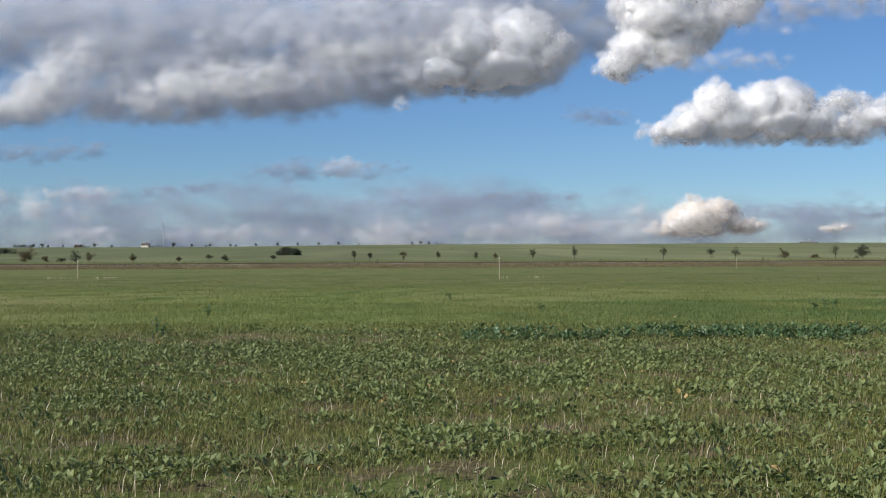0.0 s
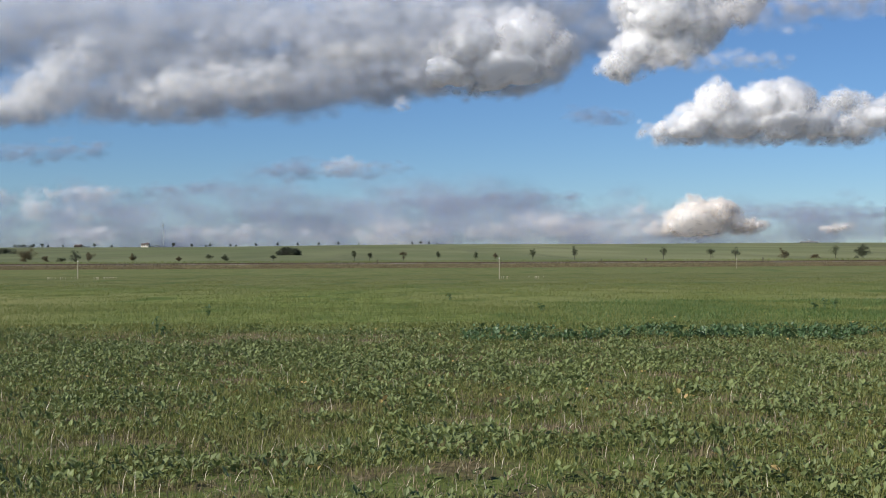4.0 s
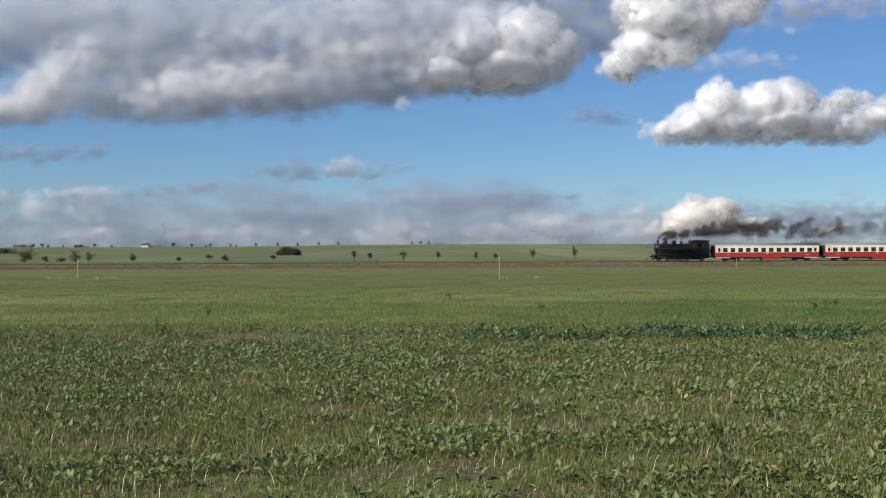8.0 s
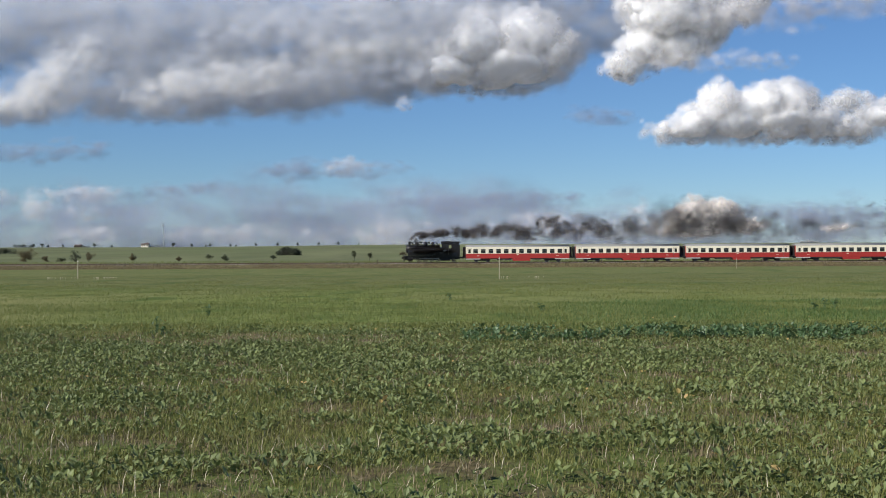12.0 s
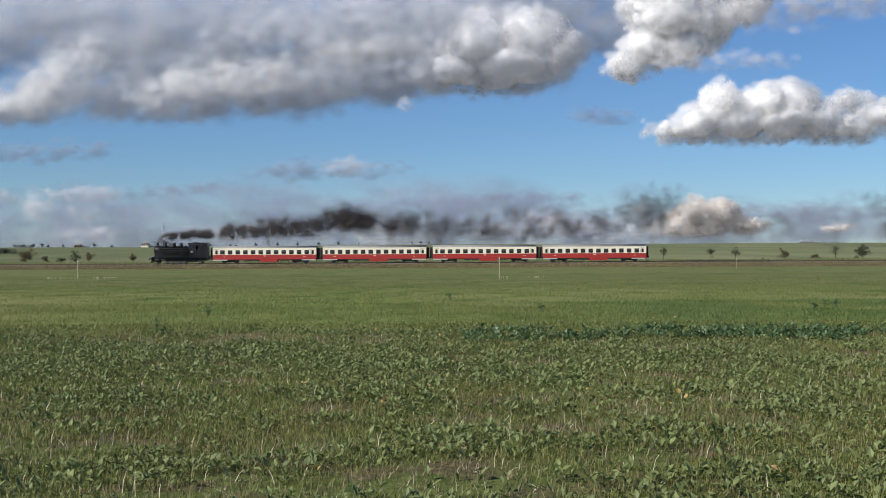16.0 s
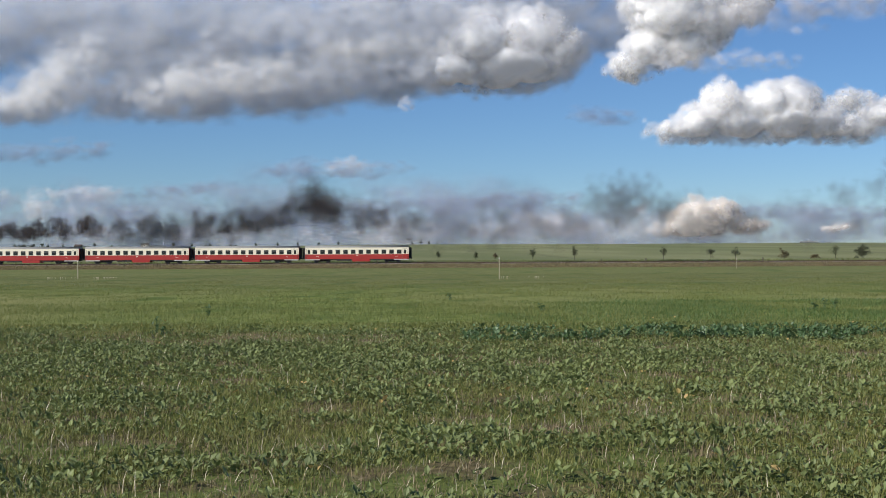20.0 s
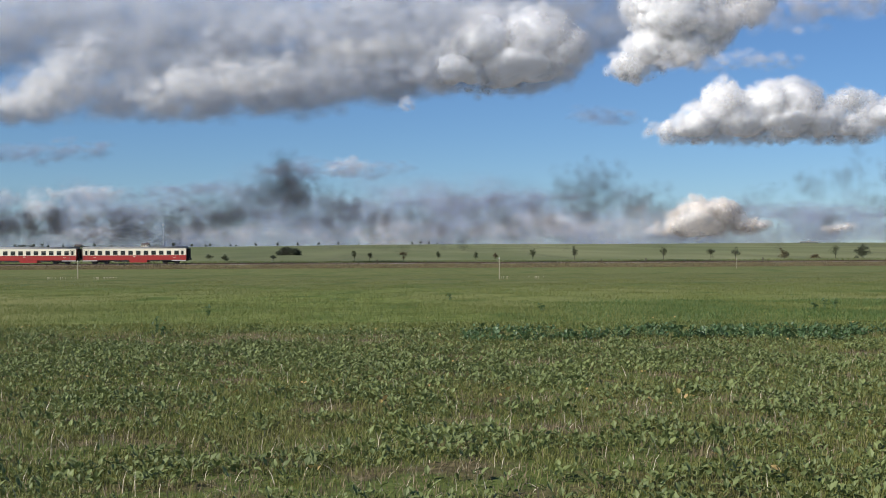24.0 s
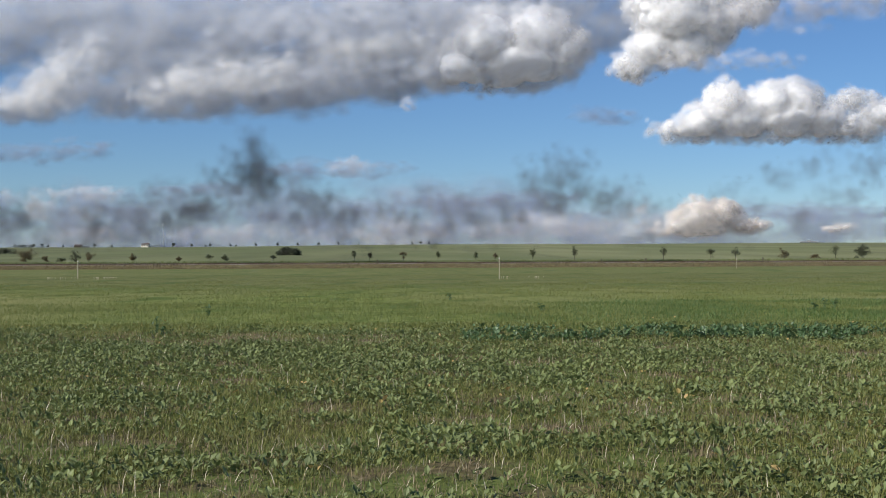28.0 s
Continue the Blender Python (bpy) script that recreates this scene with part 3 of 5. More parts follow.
# ---- the tank engine: front at x = 0, 13.4 m over the buffers ----
def build_engine():
    e = thing("steam_locomotive")
    tagged(e, "black steam tank engine with side tanks and three domes", "locomotive")
    cz = 2.95
    part("boiler", lathe([(0.88, 1.1), (0.93, 1.12), (0.93, 2.95), (0.9, 2.97), (0.9, 8.6)], 28, "X", None, (0, 0, cz)), M_SOOT, e, "black round boiler", True)
    for x in (3.0, 4.6, 6.2, 7.7):
        part("boiler_band", lathe([(0.915, x - 0.04), (0.915, x + 0.04)], 28, "X", None, (0, 0, cz)), M_IRON, e)
    door = part("smokebox_door", lathe([(0.1, 0.92), (0.45, 0.96), (0.72, 1.06), (0.78, 1.12)], 24, "X", None, (0, 0, cz)), M_IRON, e, "domed smokebox door", True)
    part("door_handle", rod((0.9, -0.02, cz), (0.86, -0.3, cz - 0.1), 0.025, n=6), M_STEEL, door)
    part("chimney", lathe([(0.34, cz + 0.82), (0.27, cz + 0.98), (0.25, cz + 1.3), (0.27, cz + 1.55), (0.35, cz + 1.62), (0.35, cz + 1.7), (0.24, cz + 1.7)], 20, "Z", None, (1.75, 0, 0)), M_SOOT, e, "black flared chimney", True)
    part("sand_dome", lathe([(0.5, cz + 0.7), (0.42, cz + 0.95), (0.42, cz + 1.4), (0.36, cz + 1.55), (0.1, cz + 1.62)], 20, "Z", None, (3.4, 0, 0)), M_SOOT, e, "", True)
    part("steam_dome", lathe([(0.55, cz + 0.7), (0.47, cz + 0.95), (0.47, cz + 1.45), (0.38, cz + 1.62), (0.1, cz + 1.7)], 20, "Z", None, (5.35, 0, 0)), M_SOOT, e, "", True)
    part("rear_sand_dome", lathe([(0.42, cz + 0.7), (0.36, cz + 0.95), (0.36, cz + 1.4), (0.3, cz + 1.52), (0.08, cz + 1.58)], 18, "Z", None, (7.0, 0, 0)), M_SOOT, e, "", True)
    part("safety_valve", rod((8.0, 0, cz + 0.85), (8.0, 0, cz + 1.3), 0.12, 0.09, 10), M_STEEL, e)
    part("dome_pipe", rod((3.4, -0.46, cz + 1.1), (5.35, -0.5, cz + 1.05), 0.05, n=8), M_IRON, e)
    part("headlamp", lathe([(0.08, 0.75), (0.16, 0.78), (0.17, 1.0), (0.05, 1.05)], 14, "X", None, (0.1, 0, cz + 0.98)), M_STEEL, e)
    part("main_frame", box(0.7, 13.0, -0.62, 0.62, 0.62, 1.25), M_SOOT, e)
    part("running_plate", box(0.6, 13.1, -1.42, 1.42, 1.38, 1.44), M_SOOT, e)
    part("firebox", box(7.4, 9.4, -0.75, 0.75, 1.2, 3.4, 0.15), M_SOOT, e)
    for side in (-1, 1):
        t = part("side_tank", prism([(1.5, 1.46), (1.5, 2.75), (1.8, 3.05), (8.95, 3.05), (8.95, 1.46)], min(side * 0.96, side * 1.44), max(side * 0.96, side * 1.44)), M_SOOT, e, "long riveted black side tank")
        part("filler_lid", lathe([(0.24, 3.02), (0.24, 3.14), (0.1, 3.18)], 14, "Z", None, (4.2, side * 1.2, 0)), M_SOOT, t)
        rivets = bmesh.new()
        for x in (1.8, 3.3, 4.7, 6.1, 7.5, 8.8):
            box(x - 0.03, x + 0.03, side * 1.44 - 0.01, side * 1.44 + 0.01, 1.48, 2.98, 0, rivets)
        part("tank_strap", rivets, M_IRON, t)
        part("ladder", box(1.38, 1.46, side * 1.3 - 0.15, side * 1.3 + 0.15, 1.46, 2.9), M_IRON, t)
        cab = [(8.97, 1.44), (8.97, 4.2), (13.0, 4.2), (13.0, 1.44)]
        holes = [(9.5, 10.05, 3.15, 3.75), (10.55, 11.15, 3.1, 3.85)]
        s = part("cab_side", wall_with_openings(holes, 8.97, 11.5, 1.44, 4.2, side * 1.42, side * 1.36), M_SOOT, e, "black cab side with a window and doorway")
        part("cab_window", box(9.5, 10.05, side * 1.39 - 0.01, side * 1.39 + 0.01, 3.15, 3.75), M_GLASS, s)
        part("cab_handrail", rod((10.5, side * 1.47, 1.6), (10.5, side * 1.47, 3.2), 0.022, n=6), M_STEEL, s)
        part("half_door", box(10.55, 11.15, side * 1.425 - 0.015, side * 1.425 + 0.015, 1.5, 3.1), M_SOOT, s)
        plate = part("number_plate", box(9.35, 9.95, side * 1.44 - 0.012, side * 1.44 + 0.012, 2.45, 2.75, 0), M_PLATE, e, "small white plate")
        part("number_bar", box(9.42, 9.88, side * 1.454 - 0.006, side * 1.454 + 0.006, 2.56, 2.64), M_IRON, plate)
        part("valance", box(0.8, 12.9, side * 1.36 - 0.02, side * 1.36 + 0.02, 1.24, 1.38), M_SOOT, e, "black plate edge under the running board")
        for x in (4.6, 6.0, 7.4):
            part("spring_hanger", box(x - 0.32, x + 0.32, side * 0.62 - 0.05, side * 0.62 + 0.05, 0.5, 0.98, 0.02), M_IRON, e)
        part("ash_pan", prism([(8.5, 0.98), (8.7, 0.35), (10.8, 0.35), (11.0, 0.98)], min(side * 0.2, side * 1.0), max(side * 0.2, side * 1.0)), M_SOOT, e)
        for x in (10.4, 11.2):
            part("cab_step", box(x - 0.25, x + 0.25, side * 1.3 - 0.12, side * 1.3 + 0.12, 0.62, 0.68), M_IRON, e)
        hang = box(10.1, 10.14, side * 1.3 - 0.1, side * 1.3 + 0.1, 0.62, 1.38)
        box(11.46, 11.5, side * 1.3 - 0.1, side * 1.3 + 0.1, 0.62, 1.38, 0, hang)
        part("step_hanger", hang, M_IRON, e)
        cyl = rod((1.35, side * 1.18, 0.78), (2.45, side * 1.18, 0.78), 0.36, n=18)
        rod((1.4, side * 1.1, 1.2), (2.4, side * 1.1, 1.2), 0.2, n=14, bm=cyl)
        part("cylinder", cyl, M_SOOT, e, "black cylinder block")
        part("slide_bar", box(2.45, 3.6, side * 1.18 - 0.05, side * 1.18 + 0.05, 0.93, 1.0), M_STEEL, e)
        part("piston_rod", rod((2.4, side * 1.18, 0.78), (3.3, side * 1.18, 0.78), 0.05, n=8), M_STEEL, e)
        part("boiler_handrail", rod((1.2, side * 0.98, cz + 0.4), (8.9, side * 0.98, cz + 0.4), 0.02, n=6), M_STEEL, e)
        part("sand_pipe", rod((3.5, side * 0.45, cz + 0.95), (4.2, side * 1.02, 3.1), 0.03, n=6), M_IRON, e)
        for x in (0.55,):
            part("front_step", box(x, x + 0.5, side * 1.2 - 0.15, side * 1.2 + 0.15, 0.55, 0.6), M_IRON, e)
    part("cab_front", wall_with_openings([(-1.2, -0.95, 3.2, 3.8), (0.95, 1.2, 3.2, 3.8)], -1.36, 1.36, 3.03, 4.2, 0.03, -0.03), M_SOOT, e).matrix_basis = pose(9.0, 0, 0, 0, 0, 90)
    part("bunker", prism([(11.5, 1.44), (11.5, 4.05), (12.3, 4.05), (13.0, 3.9), (13.0, 1.44)], -1.42, 1.42), M_SOOT, e, "black coal bunker behind the cab")
    coal = bmesh.new()
    for i in range(40):
        bmesh.ops.create_icosphere(coal, subdivisions=1, radius=float(rng.uniform(0.1, 0.22)), matrix=Matrix.Translation((float(rng.uniform(11.7, 12.8)), float(rng.uniform(-1.1, 1.1)), float(rng.uniform(4.0, 4.1)))))
    part("coal", coal, M_IRON, e, "heap of black coal")
    roof = [(1.5 * math.cos(a), 4.2 + 0.45 * math.sin(a)) for a in np.linspace(0, math.pi, 13)]
    part("cab_roof", section(roof, 8.8, 13.05), M_SOOT, e, "black arched cab roof")
    part("roof_vent", box(9.8, 10.8, -0.4, 0.4, 4.6, 4.74, 0.03), M_SOOT, e)
    part("cab_back", box(11.44, 11.5, -1.36, 1.36, 4.05, 4.2), M_SOOT, e)
    part("tail_lamp", rod((13.0, 0.9, 1.9), (13.12, 0.9, 1.9), 0.1, n=10), M_STEEL, e)
    for x, s in ((0.62, -1), (13.05, 1)):
        beam = part("buffer_beam", box(x - 0.08, x + 0.08, -1.4, 1.4, 0.8, 1.36), M_IRON, e)
        for y in (-0.875, 0.875):
            buf = rod((x, y, 1.05), (x + s * 0.5, y, 1.05), 0.12, n=12)
            rod((x + s * 0.5, y, 1.05), (x + s * 0.58, y, 1.05), 0.25, n=16, bm=buf)
            part("buffer", buf, M_IRON, beam)
        part("coupling", rod((x, 0, 1.0), (x + s * 0.5, 0, 0.85), 0.06, n=8), M_IRON, beam)
    for y in (-0.9, 0.9):
        part("front_lamp", lathe([(0.12, -0.12), (0.14, 0.1), (0.05, 0.14)], 12, "X", None, (0.62, y, 1.55)), M_STEEL, e)
    part("front_guard", prism([(0.6, 0.75), (0.4, 0.2), (0.5, 0.2), (0.8, 0.75)], -1.1, 1.1), M_IRON, e)
    lead = wheelset(e, 1.9, 0.44, M_DRIVER, 10)
    wheel_again(lead, e, 11.6, 0.44)
    drive = wheelset(e, 3.9, 0.575, M_DRIVER, 12)
    for x in (5.3, 6.7, 8.1):
        wheel_again(drive, e, x, 0.575)
    return e


engine = build_engine()
ENGINE_SHIFT = -114.0 / SCALE
moving.append((engine, ENGINE_SHIFT))
side_rods = []
for side in (-1, 1):
    bm = box(3.75, 8.25, side * 0.92 - 0.04, side * 0.92 + 0.04, -0.07, 0.07, 0.01)
    for x in (3.9, 5.3, 6.7, 8.1):
        rod((x, side * 0.84, 0), (x, side * 0.98, 0), 0.13, n=12, bm=bm)
    side_rods.append((part("coupling_rod", bm, M_STEEL, engine, "bright steel coupling rod"), side))


# ---- trees, hedges and far buildings ----
def on_view(px, depth):
    """Across the view at a depth, from the fitted lens."""
    return (px - 784.0) / 2042.4 * depth


def leaves(count, centre, spread, size, mat, lumps=9, hollow=0.0, rs=None):
    """A crown's leaves: clumps of small folded leaves round scattered lumps."""
    r = rs or rng
    lump = r.normal(0, 0.42, (lumps, 3)) * spread
    lump = lump + np.asarray(centre)
    pick = r.integers(0, lumps, count)
    p = lump[pick] + r.normal(0, 0.22, (count, 3)) * np.asarray(spread) * r.uniform(0.6, 1.3, (lumps, 1))[pick]
    s = size * r.uniform(0.6, 1.4, count)
    t = [(-0.5, 0.0, 0.0), (0.0, -0.25, 0.12), (0.5, 0.0, 0.0), (0.0, 1.0, -0.1)]
    return spawn(t, [(0, 1, 2, 3)], p, r.uniform(0, 6.28, count), r.uniform(-1.2, 1.2, count), np.stack((s, s, s), -1), r.uniform(-1, 1, count))


def tree_trunk(height, radius, r, spread=0.3, limbs=6):
    bm = bmesh.new()
    top = Vector((float(r.normal(0, 0.04)) * height, 0, height))
    rod((0, 0, -0.15), top * 0.5, radius, radius * 0.7, 7, bm)
    rod(top * 0.5, top, radius * 0.7, radius * 0.15, 6, bm)
    for i in range(limbs):
        h = float(r.uniform(0.35, 0.85))
        a = float(r.uniform(0, 6.28))
        reach = spread * height * float(r.uniform(0.5, 1.0))
        start = top * h
        rod(start, start + Vector((reach * math.cos(a), reach * math.sin(a), height * float(r.uniform(0.1, 0.3)))), radius * 0.35, radius * 0.08, 5, bm)
    return bm


def small_tree(x, y, height, width, mat, name, label, category, group, seed, count=420, low=0.35, leaf=0.0):
    r = np.random.default_rng(seed)
    z = float(ground_z(x, y))
    t = tagged(thing(name, x, y, z), label, category, group)
    part("trunk", tree_trunk(height * 0.9, 0.03 + height * 0.012, r, width / height * 0.5), M_BARK, t)
    mid = height * (low + 1) / 2
    v, f = leaves(count, (0, 0, mid), (width * 0.5, width * 0.5, height * (1 - low) * 0.5), leaf or 0.03 * height ** 0.5 + 0.07, mat, 16, rs=r)
    v[:, 2] = np.maximum(v[:, 2], 0.1)
    crown = new("crown", mesh_of("crown", v, f, mat))
    crown.parent = t
    return t


# young trees along the lane just behind the line: (across, depth, height, width, kind)
LANE = [(45, 285, 3.3, 4.6, "dry"), (80, 285, 1.4, 1.5, "dry"), (107, 284, 1.2, 2.0, "green"), (133, 284, 2.4, 2.6, "dark"), (157, 284, 2.2, 2.2, "dry"), (235, 286, 1.8, 1.8, "dry"), (316, 286, 1.2, 1.2, "dry"),
        (370, 286, 1.7, 1.4, "green"), (398, 286, 1.4, 1.7, "green"), (483, 286, 1.5, 1.3, "dark"), (627, 282, 2.4, 1.25, "green"), (654, 279, 2.1, 1.25, "dark"), (714, 281, 2.3, 1.7, "dry"), (775, 281, 2.2, 1.0, "green"),
        (842, 280, 2.0, 1.1, "green"), (876, 281, 1.8, 1.2, "dry"), (943, 281, 2.7, 1.5, "green"), (1017, 280, 3.1, 1.8, "dark"), (1174, 283, 3.0, 1.5, "green"), (1258, 288, 2.8, 2.1, "dark"),
        (1302, 283, 2.8, 1.9, "dark"), (1388, 282, 2.3, 2.2, "dry"), (1479, 284, 3.1, 2.5, "green"), (1527, 284, 3.1, 4.0, "dark"), (1444, 282, 1.1, 2.6, "dry")]
M_TREEDUSK = leaf_material("deep_green_tree_leaf", (0.04, 0.05, 0.026), (0.085, 0.095, 0.048), 0.6)
KINDS = {"green": (M_TREE, "dull green young tree"), "dark": (M_TREEDUSK, "dark green young tree"), "dry": (M_TREEDRY, "browned half-bare young tree")}
for i, (px, depth, h, w, kind) in enumerate(LANE):
    bush = w > h * 0.95
    mat, words = KINDS[kind]
    small_tree(on_view(px, depth), depth, h, w, mat, "bush" if bush else "young_tree",
               (words.replace("young tree", "bush") if bush else words + " with a thin trunk") + " beside the railway line", "bush" if bush else "tree",
               "bushes by the line" if bush else "young trees by the line", 100 + i, 3600 if w > 3.5 else 1500 if bush else 800, 0.05 if bush else 0.3)

# trees on the crest of the far hill
CREST = [(59, 4.0), (74, 4.5), (85, 3.0), (111, 3.0), (167, 5.0), (198, 3.2), (307, 4.8), (339, 4.0), (364, 2.6), (372, 4.0), (408, 2.8), (418, 2.6), (453, 3.4), (491, 4.0), (527, 3.4), (564, 3.6), (599, 4.2), (635, 2.6), (730, 3.2), (744, 4.2), (759, 3.0), (773, 2.2)]
for i, (px, h) in enumerate(CREST):
    small_tree(on_view(px, 1190), 1190, h * 0.85, h * 0.75, M_TREEDARK, "far_tree", "small dark tree on the crest of the hill", "tree", "trees on the crest", 200 + i, 240, 0.2, 0.5)


def hedge(px0, px1, depth, height, name, label, seed, count=1600):
    """A thicket: stems and a dense uneven crown."""
    r = np.random.default_rng(seed)
    x0, x1 = on_view(px0, depth), on_view(px1, depth)
    cx, w = (x0 + x1) / 2, x1 - x0
    t = tagged(thing(name, cx, depth, float(ground_z(cx, depth))), label, "thicket")
    stems = bmesh.new()
    for i in range(14):
        x, y = float(r.uniform(-w / 2, w / 2)), float(r.uniform(-2, 2))
        rod((x, y, -0.2), (x + float(r.normal(0, 0.3)), y, height * 0.6), 0.12, 0.04, 6, stems)
    part("trunk", stems, M_BARK, t)
    n_lump = max(8, int(w / height * 5))
    lump = np.stack((r.uniform(-w / 2, w / 2, n_lump), r.uniform(-2.5, 2.5, n_lump), r.uniform(0.2, 0.62, n_lump) * height), -1)
    pick = r.integers(0, n_lump, count)
    p = lump[pick] + r.normal(0, 0.17, (count, 3)) * height
    p[:, 2] = np.clip(p[:, 2], 0.05, height * 1.05)
    s = height * 0.1 * r.uniform(0.5, 1.5, count)
    tpl = [(-0.5, 0.0, 0.0), (0.0, -0.25, 0.12), (0.5, 0.0, 0.0), (0.0, 1.0, -0.1)]
    v, f = spawn(tpl, [(0, 1, 2, 3)], p, r.uniform(0, 6.28, count), r.uniform(-1.2, 1.2, count), np.stack((s, s, s), -1), r.uniform(-1, 1, count))
    crown = new("crown", mesh_of("crown", v, f, M_TREEDARK))
    crown.parent = t


hedge(493, 533, 392, 3.0, "hedge", "dark thicket standing in the far field", 301, 3000)
hedge(-60, 24, 500, 2.9, "hedge", "dark wood at the edge of the far field", 302, 2600)
hedge(24, 62, 1180, 3.6, "hedge", "low dark hedge on the far crest", 303)
hedge(263, 292, 1185, 2.8, "hedge", "dark garden shrubs beside the farmhouse", 304, 700)
hedge(130, 158, 1195, 2.6, "hedge", "dark shrubs round a barn roof", 305, 700)


def farmhouse(px, depth, w, h, label, wall):
    x = on_view(px, depth)
    t = tagged(thing("farmhouse", x, depth, float(ground_z(x, depth)) - 0.2), label, "house")
    holes = [(-w / 2 + k * w / 3 + w / 12, -w / 2 + k * w / 3 + w / 4, 1.2, 2.4) for k in range(3)]
    front = part("front_wall", wall_with_openings(holes, -w / 2, w / 2, 0, h, 0, 0.3), wall, t)
    for a, b, c, d in holes:
        part("window", box(a, b, 0.12, 0.16, c, d), M_GLASS, front)
    part("side_wall", box(-w / 2, -w / 2 + 0.3, 0.3, 7, 0, h), wall, t)
    part("side_wall", box(w / 2 - 0.3, w / 2, 0.3, 7, 0, h), wall, t)
    part("back_wall", box(-w / 2 + 0.3, w / 2 - 0.3, 6.7, 7, 0, h), wall, t)
    roof = part("roof", section([(-0.4, h), (3.5, h + 1.4), (7.4, h)], -w / 2 - 0.4, w / 2 + 0.4), M_TILES, t)
    part("chimney", box(w * 0.2, w * 0.2 + 0.7, 3.2, 3.9, h + 0.9, h + 2.2), M_TILES, roof)
    return t


farmhouse(256, 1180, 7.5, 3.0, "small pale farmhouse with a dark roof", M_WALL)
farmhouse(137, 1215, 7.0, 2.0, "low dark barn just over the far crest", M_SLEEPER)


def mast():
    x = on_view(289, 1190)
    t = tagged(thing("radio_mast", x, 1190, float(ground_z(x, 1190))), "thin grey lattice mast with a white drum on top", "mast")
    legs = bmesh.new()
    for a in (0, 2.09, 4.19):
        rod((0.5 * math.cos(a), 0.5 * math.sin(a), 0), (0.2 * math.cos(a), 0.2 * math.sin(a), 22), 0.06, n=5, bm=legs)
    for k in range(11):
        for a in (0, 2.09, 4.19):
            r0 = 0.5 - 0.3 * k / 11
            rod((r0 * math.cos(a), r0 * math.sin(a), k * 2), (r0 * math.cos(a + 2.09), r0 * math.sin(a + 2.09), k * 2 + 2), 0.03, n=4, bm=legs)
    part("lattice", legs, M_MAST, t)
    part("drum", lathe([(0.3, 21.5), (1.0, 21.8), (1.0, 23.4), (0.3, 23.8)], 14), M_MAST, t, "pale antenna drum")
    part("spire", rod((0, 0, 23.8), (0, 0, 26), 0.05, n=5), M_MAST, t)


mast()


def wind_turbine(px, py, depth, size, lean):
    x, z = on_view(px, depth), 1.55 + (450 + (784 - px) * 0.0047 - py) / 2042.4 * depth
    t = tagged(thing("wind_turbine", x, depth, z), "far grey wind turbine rising behind the hill", "wind turbine", "far turbines")
    part("tower", rod((0, 0, float(ground_z(x, depth)) - z - 1), (0, 0, 0), 1.0, 0.6, 10), M_MAST, t)
    part("nacelle", box(-0.8, 0.8, -1.5, 2.5, -0.8, 0.8, 0.2), M_MAST, t)
    for k in range(3):
        a = lean + k * 2.094
        part("blade", rod((0, -1.8, 0), (size * math.sin(a), -1.8, size * math.cos(a)), 0.7, 0.15, 6), M_MAST, t)


wind_turbine(578, 408, 4300, 13.0, 0.4)
wind_turbine(966, 412, 4300, 15.0, -0.5)


def far_hall():
    x = on_view(1434, 1400)
    z = 1.55 + (450 - 3.0 - 429.5) / 2042.4 * 1400
    t = tagged(thing("far_hall", x, 1400, z), "low grey-roofed hall showing over the crest", "building")
    part("wall", box(-9.5, 9.5, 0.2, 9.8, -3, 0.3), M_MAST, t)
    part("roof", section([(-0.5, 0.3), (5, 1.5), (10.5, 0.3)], -10.5, 10.5), M_ROOF, t)
    part("cupola", lathe([(1.6, 1.2), (1.6, 2.4), (2.0, 2.5), (0.2, 3.6)], 10, "Z", None, (0, 5, 0)), M_ROOF, t)


far_hall()


# ---- stakes standing in the field ----
def stake(px, depth, height, seed):
    r = np.random.default_rng(seed)
    x = on_view(px, depth)
    t = tagged(thing("marker_stake", x, depth, float(ground_z(x, depth))), "tall bleached wooden marker stake standing in the grass", "stake", "field stakes")
    part("shaft", prism([(-0.036, -0.2), (-0.032, height - 0.05), (-0.02, height), (0.022, height - 0.01), (0.032, height - 0.06), (0.036, -0.2)], -0.04, 0.04), M_POST, t)
    part("cap", box(-0.045, 0.045, -0.05, 0.05, height - 0.16, height - 0.1, 0.01), M_PLATE, t)


stake(883.5, 94.0, 1.85, 1)
stake(137.5, 104.0, 1.75, 2)
stake(1303.0, 190.0, 1.7, 3)

# low posts beside the track
for i, px in enumerate((1064, 1143, 668, 1350)):
    x = on_view(px, 255.3)
    t = tagged(thing("kilometre_post", x, 255.3, float(ground_z(x, 255.3))), "short weathered marker post beside the track", "post", "posts by the track")
    part("shaft", box(-0.09, 0.09, -0.09, 0.09, -0.2, 0.95 + 0.12 * (i % 2), 0.02), M_SLEEPER, t)
    part("cap", box(-0.12, 0.12, -0.12, 0.12, 0.95 + 0.12 * (i % 2), 1.0 + 0.12 * (i % 2)), M_SLEEPER, t)


# ---- what grows on the field ----
LATTICE = np.random.default_rng(3).random((48, 48, 48)).astype(np.float32)


